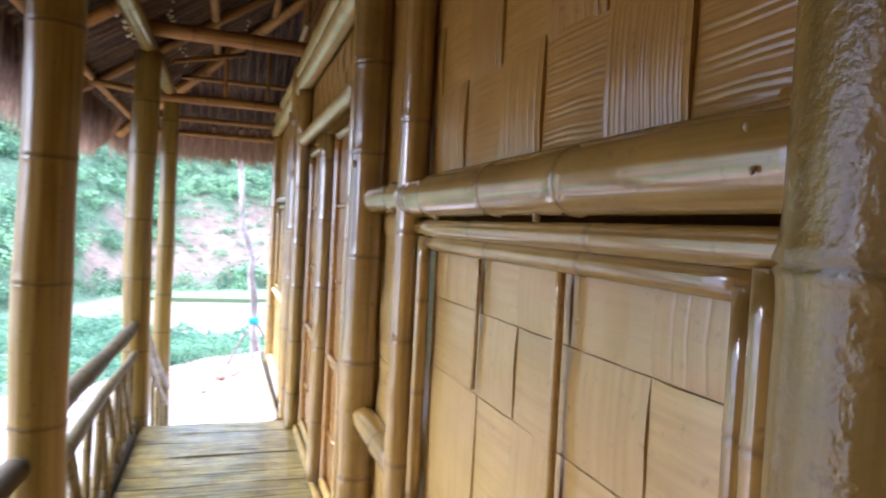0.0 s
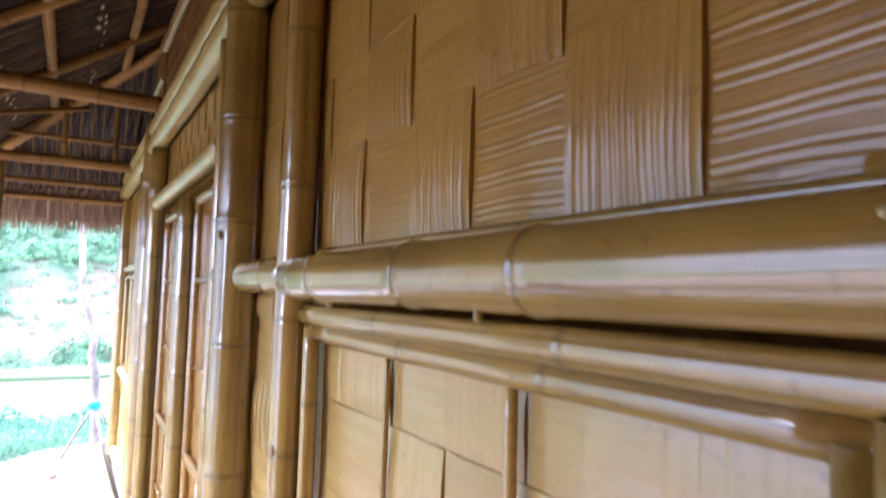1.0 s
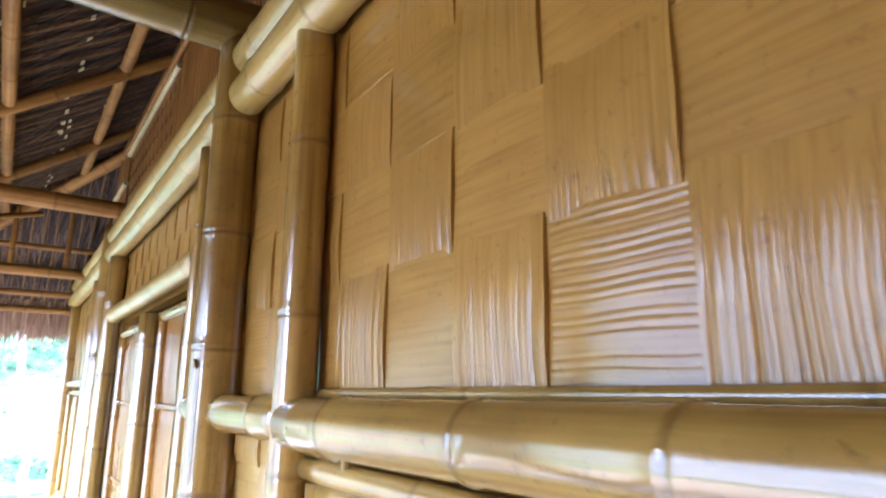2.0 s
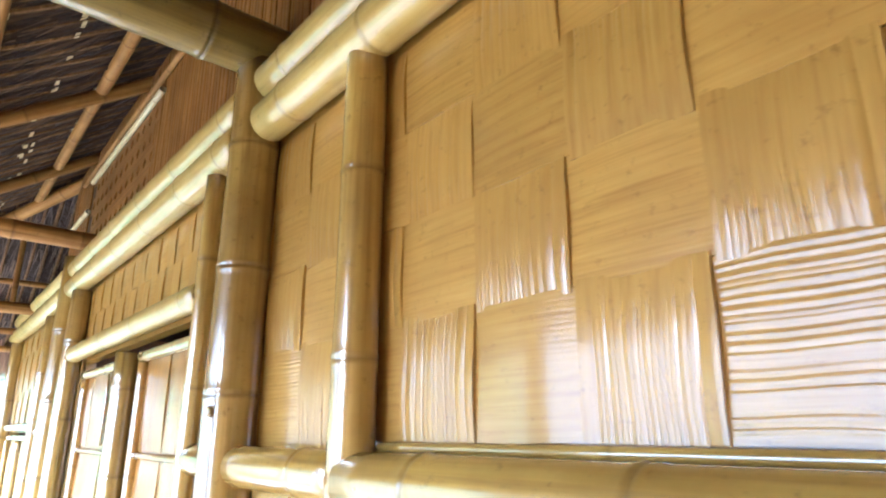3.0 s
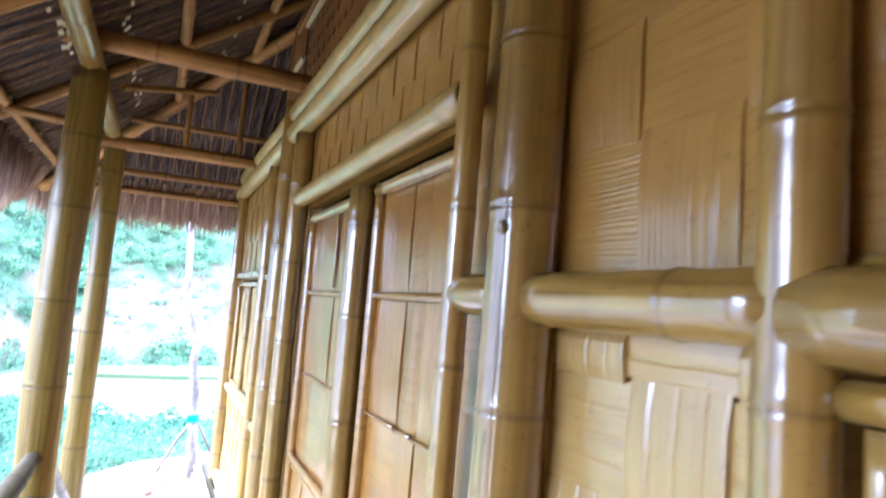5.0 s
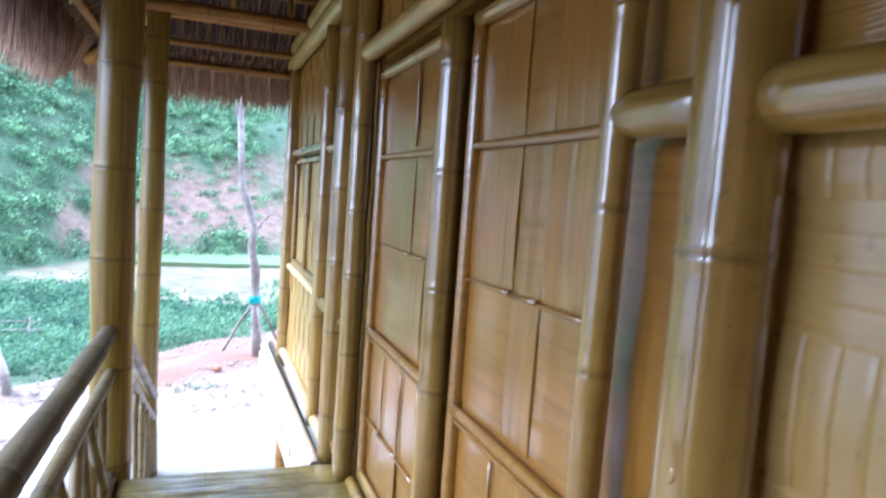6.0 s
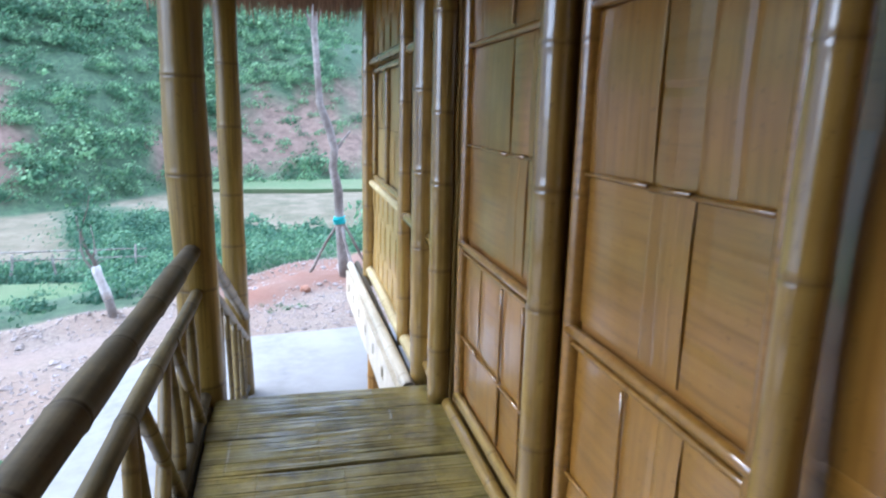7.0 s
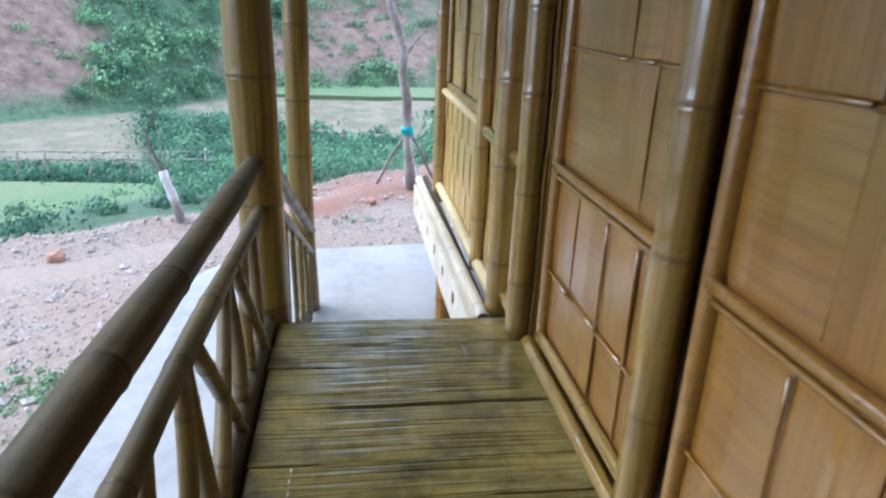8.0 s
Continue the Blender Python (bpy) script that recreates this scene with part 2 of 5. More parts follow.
def along(a, b, roll=0.0):
    """The pose whose z runs from a to b."""
    a, b = Vector(a), Vector(b)
    q = (b - a).to_track_quat("Z", "Y")
    return Matrix.Translation(a) @ q.to_matrix().to_4x4() @ Matrix.Rotation(roll, 4, "Z")


def culm(length, r0, r1=None, gap=0.3, first=0.12, seed=0, sides=20, bow=0.0, nodes=None, wobble=0.02, bulge=0.0, knob=1.0):
    """A bamboo culm along z: swollen nodes with a groove, slight bow, hollow ends."""
    rnd = random.Random(seed)
    r1 = r0 if r1 is None else r1
    if nodes is None:
        nodes, z = [], first
        while z < length - 0.02:
            nodes.append(z)
            z += gap * rnd.uniform(0.85, 1.15)
    rows = {0.0: (1, 0), length: (1, 0)}
    for z in nodes:
        for dz, k, ring in ((-0.03, 1, 0), (-0.011, 1 + 0.018 * knob, 0), (-0.004, 1 + 0.05 * knob, 0.4), (0.0, 1 - 0.008, 1), (0.004, 1 + 0.06 * knob, 0.7), (0.016, 1 + 0.012 * knob, 0), (0.045, 1, 0)):
            if 0.002 < z + dz < length - 0.002:
                rows[z + dz] = (k, ring)
    zs = sorted(rows)
    for a, b in zip(zs[:-1], zs[1:]):
        if b - a > 0.12:
            for i in range(1, 1 + int((b - a) / 0.09)):
                rows[a + (b - a) * i / (1 + int((b - a) / 0.09))] = (1 + bulge * math.sin(math.pi * i / 3), 0)
    bm = bmesh.new()
    lay = bm.verts.layers.float.new("ring")
    ph, ph2 = rnd.uniform(0, 6), rnd.uniform(0, 6)
    prev = None
    loops = []
    for z in sorted(rows):
        k, ring = rows[z]
        f = z / length
        r = (r0 + (r1 - r0) * f) * k * (1 + wobble * math.sin(z * 7 + ph) * 0.5)
        ox = bow * math.sin(math.pi * f) + wobble * r0 * math.sin(z * 3.1 + ph2)
        oy = wobble * r0 * math.cos(z * 2.3 + ph)
        loop = []
        for i in range(sides):
            a = 2 * math.pi * i / sides
            rr = r * (1 + wobble * 0.4 * math.sin(2 * a + ph))
            v = bm.verts.new((ox + rr * math.cos(a), oy + rr * math.sin(a), z))
            v[lay] = ring
            loop.append(v)
        if prev:
            for i in range(sides):
                bm.faces.new((prev[i], prev[(i + 1) % sides], loop[(i + 1) % sides], loop[i]))
        loops.append(loop)
        prev = loop
    for loop, s in ((loops[0], 1), (loops[-1], -1)):
        c = sum((v.co for v in loop), Vector()) / sides
        inner = [bm.verts.new(c + (v.co - c) * 0.8) for v in loop]
        deep = [bm.verts.new(v.co + Vector((0, 0, 0.03 * s))) for v in inner]
        for i in range(sides):
            j = (i + 1) % sides
            for q in ((loop[i], inner[i], inner[j], loop[j]), (inner[i], deep[i], deep[j], inner[j])):
                bm.faces.new(q if s > 0 else q[::-1])
        bm.faces.new(deep[::-1] if s > 0 else deep)
    bmesh.ops.recalc_face_normals(bm, faces=bm.faces)
    return bm


def pole(name, a, b, r, mat, label="", category="", parent=None, group="", kind="", **kw):
    m = along(a, b, kw.pop("roll", 0.0))
    length = (Vector(b) - Vector(a)).length
    kw.setdefault("seed", int(abs(a[0] * 131 + a[1] * 517 + a[2] * 911 + b[1] * 37) * 10) % 9973)
    ob = place(name, mesh_of(culm(length, r, **kw), name, mat), m, parent, label if parent else "")
    if parent is None:
        tagged(ob, label, category, group, kind)
    return ob


def box(bm, lo, hi, bevel=0.0):
    lo, hi = Vector(lo), Vector(hi)
    res = bmesh.ops.create_cube(bm, size=1)
    bmesh.ops.scale(bm, vec=hi - lo, verts=res["verts"])
    bmesh.ops.translate(bm, vec=(lo + hi) / 2, verts=res["verts"])
    if bevel:
        edges = list({e for v in res["verts"] for e in v.link_edges})
        bmesh.ops.bevel(bm, geom=edges, offset=bevel, segments=2, affect="EDGES")
    return bm


def strip_piece(w, length, ribs, depth, swell, seed, segs=4, thick=0.006, cracks=0.25, tuck=0.003, joints=(), wavy=0.0, vary=0.3):
    """One visible stretch of a flattened, split bamboo strip: x across, y along the grain, z out."""
    rnd = random.Random(seed)
    bm = bmesh.new()
    cols, x = [], -w / 2
    widths = [rnd.uniform(1 - vary, 1 + vary) for _ in range(ribs)]
    k = w / sum(widths)
    drop = -depth
    for i, wi in enumerate(widths):
        lift = rnd.uniform(-0.5, 0.5) * depth
        cols.append((x, drop))
        cols.append((x + wi * k * 0.16, lift + depth * 0.2))
        cols.append((x + wi * k * 0.84, lift + depth * 0.2))
        x += wi * k
        drop = -depth * (3.0 if rnd.random() < cracks else 0.8)
    cols.append((w / 2, -depth))
    tilt = rnd.uniform(-0.0015, 0.0015)
    rows = []
    lay = bm.verts.layers.float.new("ring")
    levels = {j / segs: 0.0 for j in range(segs + 1)}
    for q in joints:
        levels.update({q - 0.009: 0.0, q - 0.003: 0.5, q: 1.0, q + 0.003: 0.5, q + 0.009: 0.0})
    ph = rnd.uniform(0, 6)
    for v in sorted(levels):
        knot = levels[v]
        rise = swell * (max(0.0, math.sin(math.pi * v)) ** 0.7) - tuck * (1 - math.sin(math.pi * v))
        row = [bm.verts.new((cx + 0.0012 * math.sin(9 * v + cx * 50) + wavy * math.sin(7 * v + ph + cx * 9), (v - 0.5) * length, cz + rise + tilt * cx / w + 0.0005 * knot)) for cx, cz in cols]
        for vert in row:
            vert[lay] = knot * 0.6
        rows.append(row)
    for a, b in zip(rows[:-1], rows[1:]):
        for i in range(len(cols) - 1):
            bm.faces.new((a[i], a[i + 1], b[i + 1], b[i]))
    for line, flip in (([r[0] for r in rows], 0), ([r[-1] for r in rows], 1), (rows[0], 1), (rows[-1], 0)):
        low = [bm.verts.new((v.co.x, v.co.y, -thick)) for v in line]
        for i in range(len(line) - 1):
            q = (line[i], line[i + 1], low[i + 1], low[i])
            bm.faces.new(q if not flip else q[::-1])
    return bm


def soft_strip(w, length, upright, amp, swell, seed, thick=0.006):
    """A woven strip of the wall mat: upright ones finely split, lying ones with low rounded ridges."""
    rnd = random.Random(seed)
    bm = bmesh.new()
    if upright:
        cols, x = [(-w / 2, 0.0)], -w / 2
        busy = rnd.uniform(-0.35, 0.35) * w
        while x < w / 2 - 0.012:
            x += rnd.uniform(0.0055, 0.0115) if abs(x - busy) < 0.33 * w else rnd.uniform(0.012, 0.03)
            d = amp * rnd.choice((0.7, 1.0, 1.6, 2.2))
            if x < w / 2 - 0.006:
                cols += [(x - 0.0011, amp * rnd.uniform(-0.2, 0.5)), (x, -d), (x + 0.0011, amp * rnd.uniform(-0.2, 0.5))]
        cols.append((w / 2, 0.0))
    else:
        waves = [(rnd.uniform(480, 1250), rnd.uniform(0, 6), rnd.uniform(0.25, 0.75)) for _ in range(4)]
        n = max(8, int(w / 0.0024))
        cols = [(-w / 2 + w * i / n, amp * sum(k * math.sin(f * w * i / n + p) for f, p, k in waves)) for i in range(n + 1)]
    rows = []
    lay = bm.verts.layers.float.new("ring")
    ph = rnd.uniform(0, 6)
    for j in range(7):
        v = j / 6
        rise = swell * max(0.0, math.sin(math.pi * v)) ** 0.7 - 0.002 * (1 - math.sin(math.pi * v))
        fade = 0.55 + 0.45 * math.sin(2.5 * v + ph)
        row = [bm.verts.new((cx + 0.0014 * math.sin(7 * v + ph + cx * 30), (v - 0.5) * length, cz * fade + rise)) for cx, cz in cols]
        for vert in row:
            vert[lay] = 0.0
        rows.append(row)
    for a, b in zip(rows[:-1], rows[1:]):
        for i in range(len(cols) - 1):
            bm.faces.new((a[i], a[i + 1], b[i + 1], b[i])).smooth = True
    for line, flip in (([r[0] for r in rows], 0), ([r[-1] for r in rows], 1), (rows[0], 1), (rows[-1], 0)):
        top = [bm.verts.new(v.co) for v in line]
        low = [bm.verts.new((v.co.x, v.co.y, -thick)) for v in line]
        for i in range(len(line) - 1):
            q = (top[i], top[i + 1], low[i + 1], low[i])
            bm.faces.new(q if not flip else q[::-1])
    return bm


UPRIGHT = Matrix(((0, 0, -1, 0), (-1, 0, 0, 0), (0, 1, 0, 0), (0, 0, 0, 1)))
LYING = Matrix(((0, 0, -1, 0), (0, 1, 0, 0), (1, 0, 0, 0), (0, 0, 0, 1)))
PIECES = {}


def piece_mesh(key, name, mat, *args, **kw):
    if key not in PIECES:
        PIECES[key] = mesh_of(strip_piece(*args, **kw), name, mat, False)
    return PIECES[key]


def weave(parent, y0, y1, z0, z1, pitch, rise, phase_y, phase_z, mat, x=0.0, ribs=12, depth=0.0014, swell=0.006, seed=1, coarse=False):
    """A plain weave of split bamboo: upright and lying strips pass over one another in turn."""
    rnd = random.Random(seed)
    k0, k1 = math.floor((y0 - phase_y) / pitch) - 1, math.ceil((y1 - phase_y) / pitch) + 1
    r0, r1 = math.floor((z0 - phase_z) / rise) - 1, math.ceil((z1 - phase_z) / rise) + 1
    for k in range(k0, k1):
        for r in range(r0, r1):
            up = (k + r) % 2 == 0
            gy, gz = ((0.004, -0.008) if up else (-0.008, 0.0)) if coarse else ((0.008, -0.008) if up else (-0.010, 0.003))
            a0, a1 = phase_y + k * pitch + gy, phase_y + (k + 1) * pitch - gy
            b0, b1 = phase_z + r * rise + gz, phase_z + (r + 1) * rise - gz
            a0, a1, b0, b1 = max(a0, y0), min(a1, y1), max(b0, z0), min(b1, z1)
            if z1 - z0 > 0.1 and b0 - z0 < 0.045:
                if b1 - b0 < 0.06:
                    continue
                b0 = z0
            if a1 - a0 < 0.012 or b1 - b0 < 0.012:
                continue
            w, h = a1 - a0, b1 - b0
            var = rnd.randrange(5)
            kw = dict(cracks=(0.15, 0.3, 0.45, 0.25, 0.08)[var])
            dep = depth * (1, 1.25, 1.5, 0.7, 0.35)[var]
            base = Matrix.Translation((x + rnd.uniform(-0.0015, 0.0015), (a0 + a1) / 2, (b0 + b1) / 2)) @ Matrix.Rotation(rnd.uniform(-0.012, 0.012), 4, "X")
            if coarse:
                key = (mat.name, "soft", up, round(w, 3), round(h, 3), var)
                if key not in PIECES:
                    PIECES[key] = mesh_of(soft_strip(w if up else h, h if up else w, up, (0.0005, 0.0007, 0.0009, 0.0004, 0.0006)[var] * (0.85 if up else 0.6), swell, 40 + var + 5 * (r % 4)), "strip", mat, False)
                    PIECES[key].polygons.foreach_set("use_smooth", [q.area > 0 and abs(q.normal.z) > 0.3 for q in PIECES[key].polygons])
                place("strip", PIECES[key], base @ Matrix.Translation((-0.002 if up else 0, 0, 0)) @ (UPRIGHT if up else LYING), parent)
            elif up:
                nr = max(2, round(ribs * w / pitch))
                me = piece_mesh((mat.name, "u", round(w, 3), round(h, 3), var), "strip", mat, w, h, nr, dep, swell, var + 10, **kw)
                place("strip", me, base @ Matrix.Translation((-0.003, 0, 0)) @ UPRIGHT, parent)
            else:
                nr = max(2, round(ribs * h / rise))
                me = piece_mesh((mat.name, "l", round(w, 3), round(h, 3), var), "strip", mat, h, w, nr, dep, swell * 0.6, var + 20, **kw)
                place("strip", me, base @ LYING, parent)


# ---- ground and distance ----
def smooth(a, b, v):
    t = np.clip((v - a) / (b - a), 0, 1)
    return t * t * (3 - 2 * t)


def lumps(x, y, f, seed):
    return (np.sin(x * f + seed) * np.cos(y * f * 1.3 - seed * 2) + 0.5 * np.sin(x * f * 2.1 + y * f * 1.7 + seed * 3) + 0.3 * np.cos(x * f * 4.3 - y * f * 3.7 + seed)) / 1.8


def edge_of(x, y):
    return (x + 3.6) * -0.635 + (y - 5.5) * 0.773 + 0.12 * np.sin(x * 2.1) + 0.06 * np.sin(x * 5.3 + y)


def hill_of(x, y):
    return (y - 0.62 * x - 66) / 1.18 + 2.5 * np.sin(x * 0.11) + 7.5 * smooth(9, 18, -x)


def height(x, y):
    s = edge_of(x, y)
    b = hill_of(x, y)
    z = -0.75 + 0.012 * lumps(x, y, 2.3, 1) * (s < 3)
    z = z + 0.10 * np.exp(-((s + 0.12) / 0.2) ** 2)
    z = z + 0.12 * np.exp(-((x + 0.7) / 0.8) ** 2 - ((s + 0.7) / 0.25) ** 2) * (1 + 0.5 * lumps(x, y, 6.0, 3))
    z = z - 5.3 * smooth(0.05, 13, s)
    z = z + smooth(9, 14, s) * 0.16 * lumps(x, y, 0.25, 4)
    # Unseen hill behind the house, added to block low sky light
    z = z + np.minimum(np.maximum(-9 - y + 0.6 * np.minimum(x + 3, 0), 0) * 0.8, 40) + smooth(2, 20, -9 - y + 0.6 * np.minimum(x + 3, 0)) * 1.5 * lumps(x, y, 0.2, 6)
    # The hill runs on unseen to the left, to block low sky
    rise = np.maximum(b, 0) * (1 - smooth(1.35, 1.6, np.arctan2(-x, np.maximum(y, 0.01))))
    z = z + rise * 0.62 - 0.0016 * np.minimum(rise, 190) ** 2 + smooth(0, 30, rise) * 3.4 * lumps(x, y, 0.085, 2) + smooth(0, 10, rise) * 0.9 * lumps(x, y, 0.4, 7)
    return z


def bare_of(x, y):
    b = hill_of(x, y)
    side = x / np.maximum(y, 1)
    patch = 0.7 * lumps(x, y, 0.14, 9) + 0.5 * lumps(x, y, 0.42, 3) + 0.9 * smooth(0.35, 0.42, -side) * (1 - smooth(0.55, 0.7, -side)) - 1.1 * np.exp(-((side + 0.27) / 0.07) ** 2)
    patch = patch + 0.7 * np.exp(-((x + 1) / 8) ** 2 - ((b - 9) / 6) ** 2)
    return smooth(0.0, 0.35, patch + 0.03) * smooth(0.5, 3, b) * (1 - smooth(13, 24, b))


def build_ground():
    def spread(lo, hi, n, near):
        t = np.linspace(-1, 1, n)
        v = np.sinh(t * near) / np.sinh(near)
        return np.where(v < 0, -v * lo, v * hi)
    xs = spread(-900, 900, 261, 6.2) - 2.0
    ys = spread(-900, 1100, 281, 6.2) + 6.0
    gx, gy = np.meshgrid(xs, ys)
    gz = height(gx, gy)
    nx, ny = len(xs), len(ys)
    co = np.stack([gx, gy, gz], -1).reshape(-1, 3)
    i = (np.arange(ny - 1)[:, None] * nx + np.arange(nx - 1)[None, :]).ravel()
    quads = np.stack([i, i + 1, i + nx + 1, i + nx], -1)
    me = bpy.data.meshes.new("ground")
    me.from_pydata(co.tolist(), [], quads.tolist())
    me.materials.append(GROUND)
    me.shade_smooth()
    s, b = edge_of(gx, gy), hill_of(gx, gy)
    dirt = (1 - smooth(-0.05, 0.35, s))
    wavy = 0.5 * lumps(gx, gy, 0.5, 3)
    tan = smooth(-0.4, 0.4, gy - 47 + 1.03 * (gx + 9.5) + wavy) * smooth(38.8, 39.6, gy) * (1 - smooth(-3.5, -1.5, b)) * smooth(0.0, 0.02, gx / np.maximum(gy, 1) + 0.285)
    tan = np.maximum(tan, smooth(31.7, 32.5, gy + wavy) * (1 - smooth(-2.2, -0.8, b)) * smooth(0.0, 0.02, -0.325 - gx / np.maximum(gy, 1)))
    zone = np.stack([dirt, tan, bare_of(gx, gy), np.ones_like(s)], -1).reshape(-1, 4)
    at = me.color_attributes.new("zone", "FLOAT_COLOR", "POINT")
    at.data.foreach_set("color", zone.astype(np.float32).ravel())
    path = np.exp(-((s + 0.62 + 0.08 * lumps(gx, gy, 1.1, 5)) / 0.11) ** 2) * 0.6
    clay = smooth(-1.2, -0.85, s) * smooth(-1.9, -1.2, gx) * (0.75 + 0.35 * lumps(gx, gy, 3.0, 2))
    # Worn path, clay, and the dark unseen hill that blocks light behind
    wear_and_back = np.stack([path, np.clip(clay, 0, 1), smooth(9, 12, -gy), np.ones_like(s)], -1).reshape(-1, 4)
    at = me.color_attributes.new("worn_and_back", "FLOAT_COLOR", "POINT")
    at.data.foreach_set("color", wear_and_back.astype(np.float32).ravel())
    # Mask of the unseen left hillside that serves as a pale reflector
    reflect_side = smooth(0.72, 0.95, np.arctan2(-gx, np.maximum(gy, 0.01))) * smooth(10, 25, -gx)
    pale = np.stack([reflect_side, reflect_side, reflect_side, np.ones_like(s)], -1).reshape(-1, 4)
    at = me.color_attributes.new("pale", "FLOAT_COLOR", "POINT")
    at.data.foreach_set("color", pale.astype(np.float32).ravel())
    ob = new("ground", me)
    tagged(ob, "reddish dirt yard falling to terraced fields and a hillside", "ground", kind="structure")


build_ground()


def leaf_cloud(name, centres, radii, per, leaf, mat, label, category, seed, squash=0.75):
    """Many small leaf blades gathered into bushes, as one mesh."""
    rng = np.random.default_rng(seed)
    n = len(centres)
    tot = n * per
    d = rng.normal(size=(tot, 3))
    d /= np.linalg.norm(d, axis=1)[:, None]
    d[:, 2] = np.abs(d[:, 2]) * 1.0 - 0.25
    rad = np.repeat(radii, per) * rng.uniform(0.45, 1.05, tot) * (1 + 0.3 * np.sin(d[:, 0] * 5 + np.repeat(np.arange(n), per)))
    c = np.repeat(centres, per, axis=0) + d * rad[:, None] * np.array([1, 1, squash])
    u = rng.normal(size=(tot, 3))
    u /= np.linalg.norm(u, axis=1)[:, None]
    w = np.cross(d, u)
    w /= np.linalg.norm(w, axis=1)[:, None] + 1e-6
    u = np.cross(w, d) * 0.8 + d * rng.uniform(-0.2, 0.6, tot)[:, None]
    size = np.repeat(np.asarray(leaf) * np.ones(n), per) * rng.uniform(0.6, 1.4, tot)
    a = size[:, None]
    v = np.stack([c - u * a, c + w * a * 0.55, c + u * a * 1.1, c - w * a * 0.55], 1).reshape(-1, 3)
    f = np.arange(tot * 4).reshape(-1, 4)
    me = bpy.data.meshes.new(name)
    me.from_pydata(v.tolist(), [], f.tolist())
    me.materials.append(mat)
    return tagged(new(name, me), label, category, kind="stuff")


def scatter(n, seed, x0, x1, y0, y1, keep):
    rng = np.random.default_rng(seed)
    x, y = rng.uniform(x0, x1, n), rng.uniform(y0, y1, n)
    ok = rng.uniform(size=n) < keep(x, y)
    return x[ok], y[ok], rng


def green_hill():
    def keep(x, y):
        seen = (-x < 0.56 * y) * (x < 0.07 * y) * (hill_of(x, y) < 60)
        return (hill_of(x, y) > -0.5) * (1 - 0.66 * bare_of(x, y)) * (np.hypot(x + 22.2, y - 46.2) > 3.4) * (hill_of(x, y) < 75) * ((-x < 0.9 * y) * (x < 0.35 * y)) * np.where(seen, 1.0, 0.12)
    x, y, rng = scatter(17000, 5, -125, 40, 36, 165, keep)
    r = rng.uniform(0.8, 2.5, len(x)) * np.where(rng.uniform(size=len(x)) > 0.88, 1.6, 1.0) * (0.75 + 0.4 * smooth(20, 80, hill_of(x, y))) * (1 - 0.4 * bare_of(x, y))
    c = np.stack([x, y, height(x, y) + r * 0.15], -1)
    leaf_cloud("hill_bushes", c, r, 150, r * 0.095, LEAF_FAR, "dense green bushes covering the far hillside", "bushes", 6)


def green_slope():
    def keep(x, y):
        s = edge_of(x, y)
        side = (x + 0.72) / np.maximum(y, 1)
        open_side = side < -0.29
        field = (y > 19.5) * (y < 28.5) * open_side
        tan = (y > 47 - 1.03 * (x + 9.5)) * (y > 39) * ~open_side
        tan2 = (y > 31.5) * open_side
        dense = np.where(s < 13, np.where(open_side, 0.1, 0.9), np.where(open_side, 0.5, 0.7))
        return (s > 0.25) * (1 - 0.97 * field) * (1 - 0.97 * tan) * (1 - 0.985 * tan2) * dense
    x, y, rng = scatter(6400, 8, -34, 8, 5, 44, keep)
    dist = np.hypot(x, y)
    shut = (x + 0.72 > -0.29 * y) * (x + 0.72 < -0.13 * y)
    r = rng.uniform(0.2, 0.6, len(x)) * np.where(rng.uniform(size=len(x)) > 0.9, 1.7, 1.0) * (0.75 + dist / 36) * np.where(shut * (dist > 9), 1.35, 1.0)
    near = np.array([(-3.62, 5.75, 0.26), (-3.95, 5.9, 0.3), (-3.75, 6.3, 0.22), (-3.2, 6.75, 0.17), (-3.45, 7.1, 0.2), (-2.75, 7.0, 0.17), (-2.55, 7.2, 0.2)])
    x, y, r = np.append(x, near[:, 0]), np.append(y, near[:, 1]), np.append(r, near[:, 2])
    dist = np.hypot(x, y)
    c = np.stack([x, y, height(x, y) + r * 0.1], -1)
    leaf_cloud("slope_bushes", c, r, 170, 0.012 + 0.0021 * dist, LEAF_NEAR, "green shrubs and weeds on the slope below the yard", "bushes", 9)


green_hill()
green_slope()


def yard_weeds():
    rng = np.random.default_rng(15)
    spots = [(-2.53, 3.15), (-2.44, 3.25), (-2.36, 2.95), (-2.5, 3.45), (-2.6, 3.3), (-2.7, 3.0), (-0.75, 6.3), (-1.0, 6.6), (-4.6, 4.2), (-3.9, 3.2)]
    c = np.array([(x + rng.normal(0, 0.1), y + rng.normal(0, 0.12), -0.74) for x, y in spots for _ in range(5)])
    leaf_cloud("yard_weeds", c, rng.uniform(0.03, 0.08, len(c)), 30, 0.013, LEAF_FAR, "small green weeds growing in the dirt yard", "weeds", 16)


yard_weeds()


def yard_bush():
    rng = np.random.default_rng(23)
    c = np.stack([rng.uniform(0.15, 2.8, 46), rng.uniform(9.0, 11.0, 46), rng.uniform(-1.6, -0.15, 46)], -1)
    leaf_cloud("slope_thicket", c, rng.uniform(0.2, 0.42, len(c)), 90, 0.06, LEAF_NEAR, "leafy blue-green thicket behind the young tree", "bushes", 24)


yard_bush()


